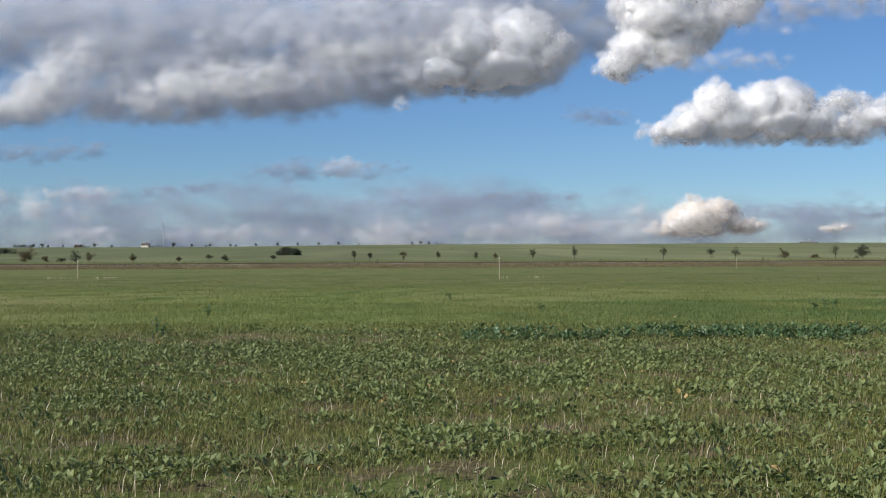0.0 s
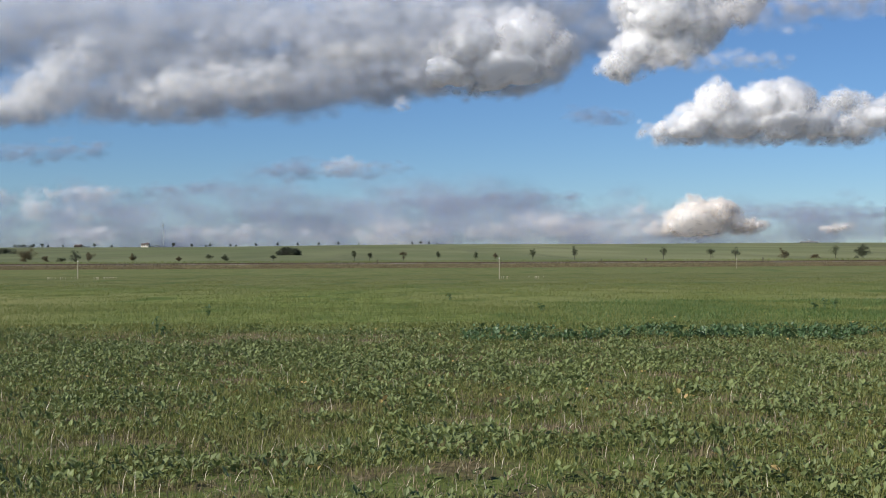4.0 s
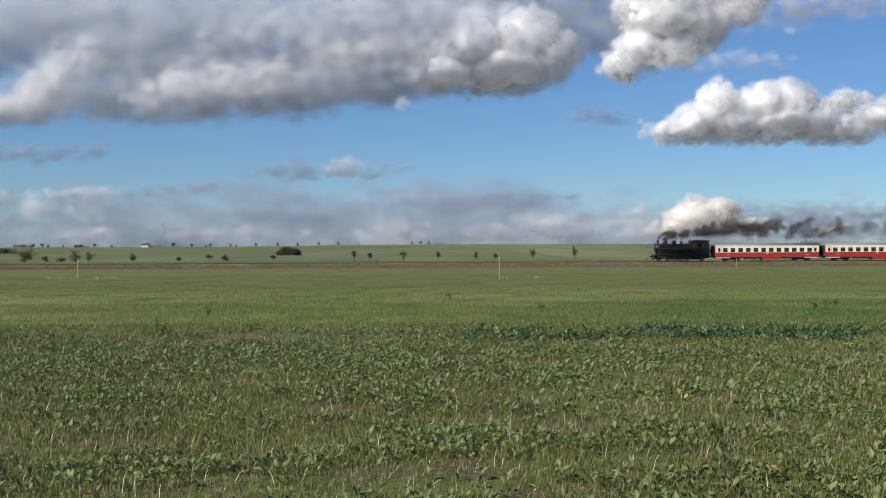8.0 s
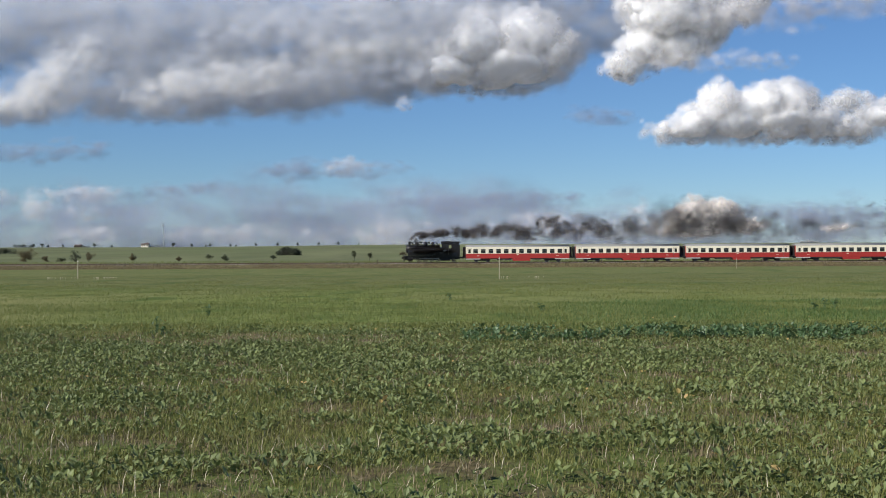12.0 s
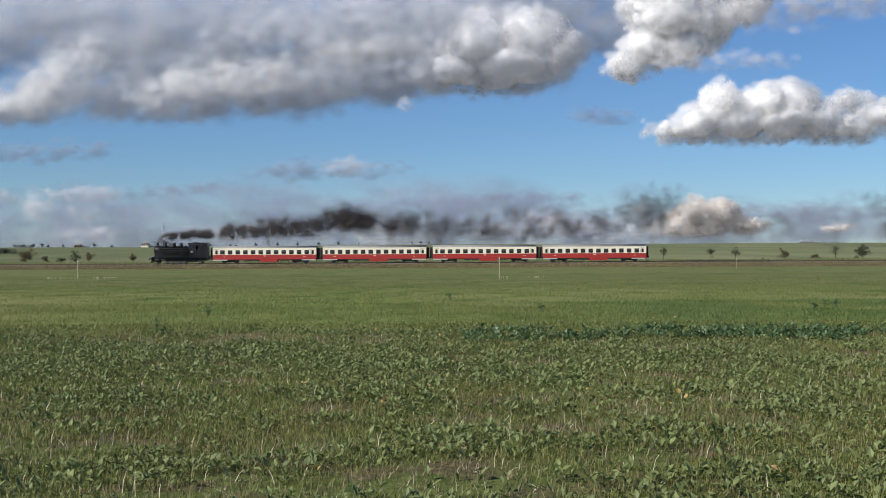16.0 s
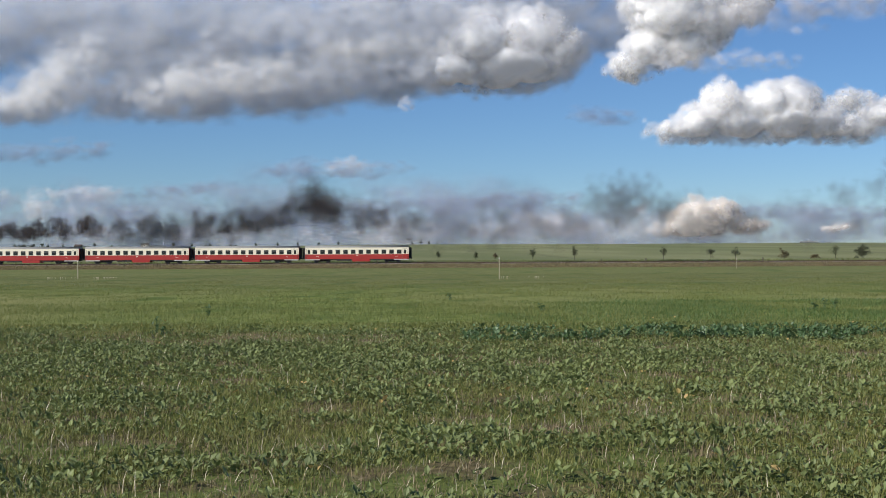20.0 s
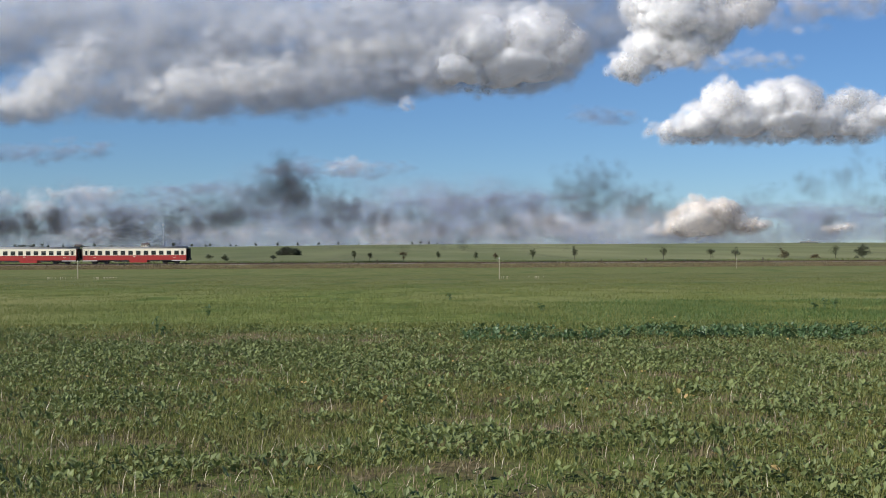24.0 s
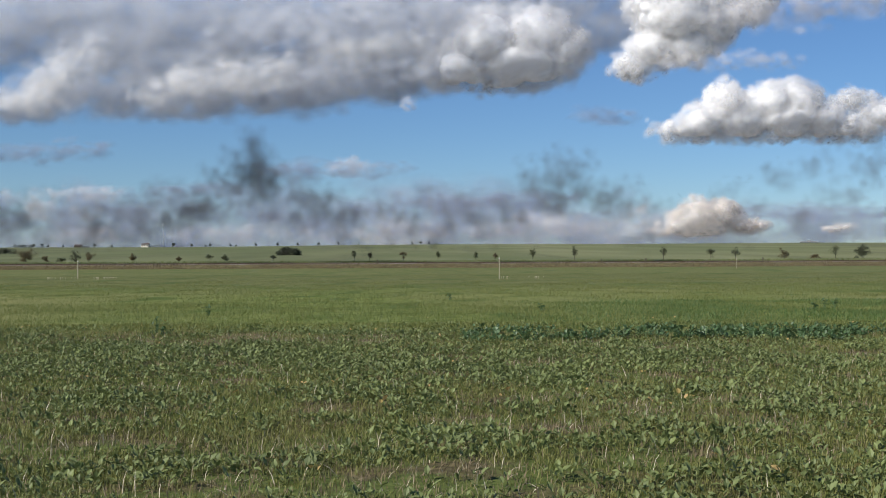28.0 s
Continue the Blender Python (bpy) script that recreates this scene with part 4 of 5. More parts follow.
def lattice_noise(x, y, z):
    """Smooth value noise in 0..1 on arrays."""
    xi, yi, zi = np.floor(x).astype(np.int32), np.floor(y).astype(np.int32), np.floor(z).astype(np.int32)
    fx, fy, fz = x - xi, y - yi, z - zi
    fx, fy, fz = fx * fx * (3 - 2 * fx), fy * fy * (3 - 2 * fy), fz * fz * (3 - 2 * fz)
    x0, y0, z0 = xi % 48, yi % 48, zi % 48
    x1, y1, z1 = (x0 + 1) % 48, (y0 + 1) % 48, (z0 + 1) % 48
    a = LATTICE[x0, y0, z0] * (1 - fx) + LATTICE[x1, y0, z0] * fx
    b = LATTICE[x0, y1, z0] * (1 - fx) + LATTICE[x1, y1, z0] * fx
    c = LATTICE[x0, y0, z1] * (1 - fx) + LATTICE[x1, y0, z1] * fx
    d = LATTICE[x0, y1, z1] * (1 - fx) + LATTICE[x1, y1, z1] * fx
    return (a * (1 - fy) + b * fy) * (1 - fz) + (c * (1 - fy) + d * fy) * fz


def patches(x, y, size, seed=0.0):
    k = np.zeros_like(x) + seed * 7.31
    return 0.6 * lattice_noise(x / size, y / size, k) + 0.4 * lattice_noise(x * 2.7 / size, y * 2.7 / size, k + 5)


def scatter(d0, d1, density, r, margin=0.42):
    """Places spread evenly over the wedge of field between two depths."""
    n = int(density * margin * (d1 * d1 - d0 * d0))
    y = np.sqrt(r.uniform(d0 * d0, d1 * d1, n))
    x = r.uniform(-margin, margin, n) * y
    return x, y


LEAF = [(w * s, y, z + abs(s) * 0.1) for y, w, z in ((0.0, 0.06, 0.0), (0.3, 0.3, 0.05), (0.68, 0.34, 0.06), (1.0, 0.08, -0.06)) for s in (-1, 0, 1)]
LEAF_F = [(r * 3 + c, r * 3 + c + 1, r * 3 + c + 4, r * 3 + c + 3) for r in range(3) for c in range(2)]
BLADE = [(s * w, y, z) for y, w, z in ((0.0, 0.5, 0.0), (0.55, 0.42, 0.04), (1.0, 0.06, -0.12)) for s in (-1, 1)]
BLADE_F = [(0, 1, 3, 2), (2, 3, 5, 4)]
SHORT_LEAF = [(w * s, y, z + abs(s) * 0.1) for y, w, z in ((0.0, 0.07, 0.0), (0.5, 0.36, 0.06), (1.0, 0.12, -0.06)) for s in (-1, 0, 1)]
SHORT_LEAF_F = [(r * 3 + c, r * 3 + c + 1, r * 3 + c + 4, r * 3 + c + 3) for r in range(2) for c in range(2)]
TUFT = [(-0.5, 0.0, 0.0), (0.5, 0.0, 0.0), (0.12, 1.0, -0.04), (-0.12, 1.0, -0.04)]


def stuff(name, v, f, mat, label, category):
    return tagged(new(name, mesh_of(name, v, f, mat)), label, category, kind="stuff")


def rosettes(x, y, r, per, lo, hi, lift, up=(0.15, 1.0), leaf=(LEAF, LEAF_F)):
    """Low plants of several broad leaves each."""
    n = len(x)
    px, py = np.repeat(x, per), np.repeat(y, per)
    grow = np.repeat(r.uniform(0.7, 1.3, n) * np.interp(y, [8, 18], [1.05, 1.0]), per)
    a = r.uniform(0, 6.28, n * per)
    reach = r.uniform(0.01, 0.07, n * per) * grow
    pz = ground_z(px, py) + r.uniform(0.15, 1.0, n * per) * lift * grow
    s = r.uniform(lo, hi, n * per) * grow
    p = np.stack((px + np.cos(a) * reach, py + np.sin(a) * reach, pz), -1)
    return spawn(*leaf, p, a - math.pi / 2, r.uniform(*up, n * per), np.stack((s, s, s), -1), r.uniform(-0.5, 0.5, n * per))


def blades(x, y, r, lo, hi, width, lean=0.35, blade=(BLADE, BLADE_F)):
    n = len(x)
    h = r.uniform(lo, hi, n)
    p = np.stack((x, y, ground_z(x, y) - 0.01), -1)
    tilt = math.pi / 2 - np.abs(r.normal(0, lean, n))
    return spawn(*blade, p, r.uniform(0, 6.28, n), tilt, np.stack((width * r.uniform(0.7, 1.3, n), h, h), -1), r.uniform(-0.4, 0.4, n))


# where the broad-leaved plants stand thick, and where the soil lies bare: across, down the view, half widths
LEAFY = [(250, 622, 420, 26), (760, 632, 330, 34), (240, 702, 230, 20), (620, 700, 180, 22), (480, 825, 250, 34), (60, 850, 120, 24), (840, 772, 90, 18), (1120, 785, 130, 22),
         (1340, 850, 200, 26), (1180, 630, 330, 30), (980, 668, 140, 20), (1470, 700, 110, 22), (1010, 845, 160, 20)]
BARE = [(915, 703, 130, 14), (1380, 744, 130, 16), (640, 838, 140, 13), (270, 866, 190, 18), (990, 756, 110, 13), (850, 742, 90, 11), (1240, 800, 110, 13), (560, 770, 140, 10), (1130, 715, 80, 10), (180, 735, 120, 9),
        (400, 590, 240, 7), (1300, 700, 120, 9), (100, 800, 70, 10), (780, 868, 90, 10), (1480, 800, 90, 10)]


def stand(x, y, spots):
    """How far a place lies inside any of the spots, 0 to 1."""
    px, py = 784.0 + x / y * 2042.4, 450.0 + 1.55 / y * 2042.4
    px, py = px + 130 * (patches(x, y, 1.6, 31) - 0.5), py + 30 * (patches(x, y, 1.3, 32) - 0.5)
    best = np.zeros_like(x)
    for cx, cy, w, h in spots:
        best = np.maximum(best, np.exp(-((px - cx) / w) ** 2 - ((py - cy) / h) ** 2))
    if spots is BARE:
        best = np.maximum(best, np.clip((patches(x * 0.6, y, 0.8, 40) - 0.6) * 8, 0, 1))
    return best


def plant_field():
    r = np.random.default_rng(21)
    x, y = scatter(6.6, 27.5, 140, r)
    leafy, bare = stand(x, y, LEAFY), stand(x, y, BARE)
    chance = np.clip(0.26 + 0.55 * leafy + 1.6 * (patches(x, y, 1.2, 1) - 0.5), 0.06, 1) * (1 - 0.85 * bare) * np.interp(y, [24, 27], [1, 0.35])
    chance = np.where(bare > 0.5, chance * 0.4, chance)
    keep = r.uniform(0, 1, len(x)) < chance
    x, y = x[keep], y[keep]
    stuff("broadleaf_plants", *rosettes(x, y, r, 4, 0.024, 0.062, 0.07, (0.1, 1.3), (SHORT_LEAF, SHORT_LEAF_F)), M_LEAF, "low grey-green broad-leaved plants covering the field", "field plants")
    rows = []
    for d0, d1, density, width in ((6.6, 14, 3000, 0.006), (14, 28.5, 900, 0.009)):
        x, y = scatter(d0, d1, density, r)
        chance = np.clip(1.0 - 0.6 * stand(x, y, LEAFY) + 1.4 * (patches(x, y, 0.9, 12) - 0.5), 0.12, 1) * (1 - 0.95 * stand(x, y, BARE))
        keep = r.uniform(0, 1, len(x)) < chance
        rows.append(blades(x[keep], y[keep], r, 0.03, 0.1, width, 0.95))
    stuff("grass", *join_arrays(rows), M_GRASS, "short green grass among the plants", "grass")
    x, y = scatter(6.6, 28, 13, r)
    keep = r.uniform(0, 1, len(x)) < 0.03 + 0.5 * stand(x, y, BARE)
    x, y = x[keep], y[keep]
    stuff("straw_stubble", *blades(x, y, r, 0.04, 0.1, 0.006, 0.7), M_STRAW, "bleached upright straw stubble stalks", "stubble")
    x, y = scatter(6.6, 25, 520, r)
    keep = r.uniform(0, 1, len(x)) < 0.3 + 0.7 * stand(x, y, BARE) + 0.8 * (patches(x, y, 0.8, 17) - 0.5)
    stuff("thatch", *blades(x[keep], y[keep], r, 0.03, 0.11, 0.006, 1.0), M_DRY, "brown dead thatch covering the soil between plants", "thatch")
    x, y = scatter(6.6, 24, 40, r)
    keep = r.uniform(0, 1, len(x)) < 0.1 + 0.9 * stand(x, y, BARE)
    stuff("fallen_straw", *blades(x[keep], y[keep], r, 0.05, 0.2, 0.006, 1.2), M_STRAW, "bleached loose straw lying between the plants", "straw")
    x, y = scatter(6.6, 30, 0.6, r)
    keep = r.uniform(0, 1, len(x)) < 0.3 + 0.7 * stand(x, y, BARE)
    stuff("yellow_leaves", *rosettes(x[keep], y[keep], r, 2, 0.03, 0.065, 0.1), M_YELLOW, "scattered yellow and orange wilted leaves", "leaves")
    # the sward past the broad-leaved strip
    rows = []
    for d0, d1, density, lo, hi, width in ((26, 42, 210, 0.06, 0.13, 0.008), (42, 75, 75, 0.04, 0.085, 0.014), (75, 130, 18, 0.03, 0.06, 0.03)):
        x, y = scatter(d0, d1, density, r)
        rows.append(blades(x, y, r, lo, hi, width, 0.85, (TUFT, [(0, 1, 2, 3)])))
    stuff("sward", *join_arrays(rows[:2]), M_FARGRASS, "even green sward of upright grass", "grass")
    stuff("sward", *join_arrays(rows[2:]), M_TANGRASS, "yellowing green sward further out in the field", "grass")
    # yellow-green tufts that stand out of it
    rows = []
    for d0, d1, density, width in ((25, 45, 60, 0.009), (45, 90, 22, 0.016)):
        x, y = scatter(d0, d1, density, r)
        keep = patches(x, y * 0.5, 2.2, 51) + r.uniform(-0.08, 0.08, len(x)) > 0.56
        rows.append(blades(x[keep], y[keep], r, 0.09, 0.2, width, 0.6, (TUFT, [(0, 1, 2, 3)])))
    stuff("grass_tufts", *join_arrays(rows), M_TUFT, "taller yellow-green tufts in the sward", "grass")
    # a darker stand of young cereal, and the taller crop row before it
    x, y = scatter(25.5, 43, 170, r)
    keep = (x > 3.0 + 0.16 * (y - 25.5) + r.normal(0, 1.6, len(x))) & (patches(x, y, 4, 4) > 0.36)
    stuff("cereal_patch", *blades(x[keep], y[keep], r, 0.06, 0.14, 0.009, 0.7), M_CEREAL, "darker green stand of young cereal", "cereal")
    x, y = r.uniform(0.3, 12.5, 900), r.uniform(21.7, 24.8, 900)
    keep = (x > 0.5 + r.normal(0, 0.3, 900)) & (x < 0.43 * y) & (patches(x, y, 0.9, 6) > 0.42)
    stuff("crop_row", *rosettes(x[keep], y[keep], r, 9, 0.042, 0.085, 0.13, (0.2, 1.3)), M_CROP, "row of taller dark blue-green crop plants", "crop")
    # dry grass along the railway bank
    n = 30000
    x, y = r.uniform(-115, 115, n), r.uniform(237, 256.2, n)
    keep = patches(x, y, 5.0, 8) + r.uniform(-0.2, 0.2, n) > 0.45
    stuff("verge_grass", *blades(x[keep], y[keep], r, 0.15, 0.55, 0.06, 0.5), M_VERGE, "tall dry brown grass along the railway bank", "dry grass")
    x, y = r.uniform(-120, 120, 9000), r.uniform(262.5, 275, 9000)
    stuff("lane_grass", *blades(x, y, r, 0.2, 0.5, 0.08, 0.4), M_FARGRASS, "rough green grass behind the railway line", "grass")


plant_field()


def weed(px, depth, height, seed):
    """A single taller leafy weed."""
    r = np.random.default_rng(seed)
    x = on_view(px, depth)
    t = tagged(thing("weed", x, depth, float(ground_z(x, depth))), "single taller leafy weed in the field", "weed", "taller weeds")
    stem = rod((0, 0, -0.05), (0.02, 0, height * 0.9), 0.008, 0.004, 6)
    for k in range(5):
        a = float(r.uniform(0, 6.28))
        rod((0.01, 0, height * 0.2 * k * 0.8), (0.1 * math.cos(a), 0.1 * math.sin(a), height * (0.2 * k * 0.8 + 0.25)), 0.005, 0.003, 5, stem)
    part("stem", stem, M_CROP, t)
    n = 34
    p = np.stack((r.normal(0, 0.05, n), r.normal(0, 0.05, n), r.uniform(0.05, 1.0, n) * height), -1)
    s = r.uniform(0.04, 0.09, n)
    v, f = spawn(LEAF, LEAF_F, p, r.uniform(0, 6.28, n), r.uniform(-0.2, 1.2, n), np.stack((s, s, s), -1))
    ob = new("foliage", mesh_of("foliage", v, f, M_CROP))
    ob.parent = t


for i, (px, depth, h) in enumerate(((275, 24.5, 0.36), (368, 33.0, 0.3), (288, 24.0, 0.2), (1458, 34.5, 0.3), (1476, 34.5, 0.32), (958, 34.0, 0.22), (1440, 34.0, 0.25), (795, 44.0, 0.25))):
    weed(px, depth, h, 60 + i)

# pale flower heads in small groups in the far grass
for i, (px0, px1, depth, n) in enumerate(((885, 905, 95.0, 6), (936, 962, 95.0, 9), (78, 128, 100.0, 14), (160, 212, 100.0, 22))):
    r = np.random.default_rng(80 + i)
    bm = bmesh.new()
    x0, x1 = on_view(px0, depth), on_view(px1, depth)
    for k in range(n):
        x, y = float(r.uniform(x0, x1)), depth + float(r.uniform(-1, 1))
        z = float(ground_z(x, y))
        rod((x, y, z), (x, y, z + 0.2), 0.004, n=4, bm=bm)
        bmesh.ops.create_icosphere(bm, subdivisions=1, radius=float(r.uniform(0.02, 0.05)), matrix=Matrix.Translation((x, y, z + 0.2)))
    tagged(part("flower_heads", bm, M_STRAW), "group of pale flower heads in the grass", "flowers", kind="stuff")


# ---- clouds: billowing solids with thin outer veils, all drifting slowly ----
def cloud_body(name, colour, wander):
    """The dense heart of a cloud: light wanders through it."""
    m = bpy.data.materials.new(name)
    m.use_nodes = True
    s = m.node_tree.nodes["Principled BSDF"]
    s.inputs["Base Color"].default_value = (*colour, 1)
    s.inputs["Roughness"].default_value = 1.0
    s.inputs["Specular IOR Level"].default_value = 0.0
    s.inputs["Subsurface Weight"].default_value = 1.0
    s.inputs["Subsurface Radius"].default_value = (1.0, 1.0, 1.0)
    s.inputs["Subsurface Scale"].default_value = wander
    return m


WHITE, SHADE_GREY, WARM_LIT, HAZE = (0.83, 0.825, 0.82), (0.77, 0.772, 0.78), (0.8, 0.75, 0.69), (0.4, 0.437, 0.54)
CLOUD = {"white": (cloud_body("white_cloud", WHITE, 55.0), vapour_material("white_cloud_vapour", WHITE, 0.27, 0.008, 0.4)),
         # shaded copy of the white cloud: shade is put into the greyer colour
         "grey": (cloud_body("grey_cloud", SHADE_GREY, 90.0), vapour_material("grey_cloud_vapour", SHADE_GREY, 0.23, 0.006, 0.5)),
         # cream tone carries the warm light of low haze in its colour
         "cream": (cloud_body("cream_cloud", WARM_LIT, 110.0), vapour_material("cream_cloud_vapour", WARM_LIT, 0.25, 0.012, 0.4)),
         # the bank's blue-grey is cloud shade put into the colour
         "bank": (None, vapour_material("grey_bank_vapour", (0.66, 0.685, 0.73), 0.26, 0.004, 0.5, (0.6, 1.25))),
         # lit copy of the bank vapour, sunlight put into its paler colour
         "pale": (None, vapour_material("pale_bank_vapour", (0.8, 0.795, 0.785), 0.15, 0.006, 0.35)),
         "soft": (None, vapour_material("soft_cloud_vapour", (0.74, 0.72, 0.715), 0.12, 0.01, 0.33)),
         # bluish haze of distance is put into this thin vapour's colour
         "haze": (None, vapour_material("thin_cloud_vapour", HAZE, 0.13, 0.006))}


def net(f, step):
    """A closed surface where the sampled field f is nought (naive surface nets)."""
    inside = f > 0
    nx, ny, nz = f.shape
    c = np.zeros((nx - 1, ny - 1, nz - 1), np.int8)
    for i in (0, 1):
        for j in (0, 1):
            for k in (0, 1):
                c += inside[i:nx - 1 + i, j:ny - 1 + j, k:nz - 1 + k]
    ax, ay, az = np.nonzero((c > 0) & (c < 8))
    total, count = np.zeros((len(ax), 3)), np.zeros(len(ax))
    corners = [(i, j, k) for i in (0, 1) for j in (0, 1) for k in (0, 1)]
    vals = {q: f[ax + q[0], ay + q[1], az + q[2]] for q in corners}
    for p in corners:
        for axis in range(3):
            if p[axis] == 0:
                q = tuple(1 if i == axis else p[i] for i in range(3))
                a, b = vals[p], vals[q]
                cross = (a > 0) != (b > 0)
                t = np.where(cross, a / np.where(cross, a - b, 1), 0)
                for i in range(3):
                    total[:, i] += np.where(cross, p[i] + (t if i == axis else 0), 0)
                count += cross
    v = (np.stack((ax, ay, az), -1) + total / count[:, None]) * step
    index = np.full(c.shape, -1, np.int64)
    index[ax, ay, az] = np.arange(len(ax))
    faces = []
    for axis in range(3):
        o1, o2 = [i for i in range(3) if i != axis]
        lo = [slice(1, -1)] * 3
        lo[axis] = slice(0, -1)
        hi = list(lo)
        hi[axis] = slice(1, None)
        a, b = inside[tuple(lo)], inside[tuple(hi)]
        e = np.stack(np.nonzero(a != b), -1)
        flip = a[tuple(e.T)]
        e[:, o1] += 1
        e[:, o2] += 1

        def cell(d1, d2):
            q = e.copy()
            q[:, o1] -= d1
            q[:, o2] -= d2
            return index[q[:, 0], q[:, 1], q[:, 2]]

        quad = np.stack((cell(1, 1), cell(0, 1), cell(0, 0), cell(1, 0)), -1)
        if axis == 1:
            flip = ~flip
        quad[~flip] = quad[~flip][:, ::-1]
        faces.append(quad)
    return v, np.concatenate(faces)


def cloud(name, label, kind, depth, lobes, drift, base=None, step=2.5, rough=0.24, grain=52.0, fade=8.0, crowd=9.0, thick=0.8, seed=0):
    """A cloud from lobes (across, down, half width, half height), in the units of the view at its depth; drift likewise over the clip."""
    lob = np.array(lobes, float)
    unit = depth / 2042.4
    reach = fade * 3.5
    pad = reach + 2 * step + rough * lob[:, 3].max()
    x0, x1 = (lob[:, 0] - lob[:, 2]).min() - pad, (lob[:, 0] + lob[:, 2]).max() + pad
    z1, z0 = 450 - (lob[:, 1] - lob[:, 3]).min() + pad, 450 - (lob[:, 1] + lob[:, 3]).max() - pad
    deep = (lob[:, 3] * thick + lob[:, 2] * 0.25).max() + pad
    gx, gy, gz = np.arange(x0, x1, step), np.arange(-deep, deep * 0.5, step), np.arange(z0, z1, step)
    X, Y, Z = np.meshgrid(gx, gy, gz, indexing="ij")
    f = np.full(X.shape, -1e3)
    r = np.random.default_rng(900 + seed)
    for px, py, rx, ry in lobes:
        ry_deep = ry * thick + rx * 0.25
        q = np.sqrt(((X - px) / rx) ** 2 + ((Z - 450 + py) / ry) ** 2 + ((Y - r.uniform(-0.3, 0.1) * ry_deep) / ry_deep) ** 2)
        f = np.maximum(f, (1 - q) * min(rx, ry) * np.minimum(1.0, 0.55 + 0.45 * q))
    soft = lob[:, 3].mean()
    near = f > -(rough * soft * 1.5 + reach + 3 * step)
    xs, ys, zs = X[near], Y[near], Z[near]
    # billows stand out along the outline, while the face towards the field stays smoother
    slope = np.gradient(f)
    facing = np.abs(slope[1][near]) / np.maximum(np.sqrt(slope[0][near] ** 2 + slope[1][near] ** 2 + slope[2][near] ** 2), 1e-6)
    total = np.zeros(len(xs))
    amp, size = 1.0, grain
    for o in range(3 if CLOUD[kind][0] else 4):
        k = lattice_noise(xs / size + 11.3 * seed + 100, ys / size + 50 + o * 3.7, zs / size * 1.15 + 30)
        total += amp * (np.abs(k * 2 - 1) * 2 - 0.65)
        amp, size = amp * 0.4, size * 0.47
    f[near] += total * rough * soft * (1 - 0.65 * facing ** 2)
    f[~near] = -50
    if base is not None:
        g = (Z - (450 - base) + 1.0 * np.minimum(Y, 0)) * 0.8 + 4 * lattice_noise(X / 26 + seed, Y / 26 + 9, Z / 26)
        f = -5 * np.log(np.exp(-np.clip(f, -50, 50) / 5) + np.exp(-np.clip(g, -50, 50) / 5))
    for axis in range(3):
        edge = [slice(None)] * 3
        for end in (0, -1):
            edge[axis] = end
            f[tuple(edge)] = -50
    mid = np.array(((x0 + x1) / 2, 0, (z0 + z1) / 2))
    t = thing(name)
    tagged(t, label, "cloud", "drifting clouds")
    roll = 0.0047
    corner = np.array((gx[0], gy[0], gz[0])) - mid
    if CLOUD[kind][0]:
        v, q = net(f - 0.45 * fade, step)
        ob = new("core", mesh_of("core", (v + corner) * unit, q, CLOUD[kind][0], True))
        ob.parent = t
    # soft vapour round the body, thinning outwards
    solid = CLOUD[kind][0] is not None
    ix, iy, iz = np.nonzero((f > -reach * 0.6) & (f < (4.0 if solid else 1e3)))
    value = np.minimum(0, f[ix, iy, iz])
    weight = np.exp(-(value / fade) ** 2)
    if base is not None:
        weight = weight * np.where(gz[iz] < 450 - base + 2 - 1.0 * np.minimum(gy[iy], 0), 0.03, 1.0)
    area = (f > 0).any(axis=1).sum() * step * step
    n = int(crowd * {"haze": 0.34, "soft": 0.25, "bank": 0.55, "pale": 0.34}.get(kind, 0.85) * area / fade ** 2)
    pick = r.choice(len(ix), n, p=weight / weight.sum())
    ix, iy, iz = ix[pick], iy[pick], iz[pick]
    # flakes lie along the cloud's surface, so that its top catches the sun and its base stays dim
    slope = [f[np.minimum(ix + a, f.shape[0] - 1), np.minimum(iy + b, f.shape[1] - 1), np.minimum(iz + c, f.shape[2] - 1)] - f[np.maximum(ix - a, 0), np.maximum(iy - b, 0), np.maximum(iz - c, 0)] for a, b, c in ((2, 0, 0), (0, 2, 0), (0, 0, 2))]
    face = -np.stack(slope, -1)
    face /= np.maximum(np.linalg.norm(face, axis=1), 1e-6)[:, None]
    face = face * (0.65 if solid else 0.2 if kind == "bank" else 0.3) + np.array((0, -0.8, 0)) + r.normal(0, 0.16, (n, 3))
    face /= np.linalg.norm(face, axis=1)[:, None]
    p = np.stack((ix, iy, iz), -1) + r.uniform(-0.5, 0.5, (n, 3))
    spin = r.uniform(-3.14, 3.14, n) if solid else r.normal(0, 0.1, n)
    ob = new("vapour", puffs("vapour", (p * step + corner) * unit, fade * unit * r.uniform(0.8, 2.0, n), CLOUD[kind][1], np.arctan2(face[:, 0], -face[:, 1]), np.arcsin(-face[:, 2]), spin, 1.0 if solid else 2.4 if kind == "haze" else 1.5))
    ob.parent = t
    ob["kind"] = "stuff"
    place = Vector(((mid[0] - 784) * unit, depth, 1.55 + (mid[2] - (mid[0] - 784) * roll * -1 - 0) * unit))
    t.location = place
    drifting.append((t, place, drift[0] * unit, -drift[1] * unit))
    return t


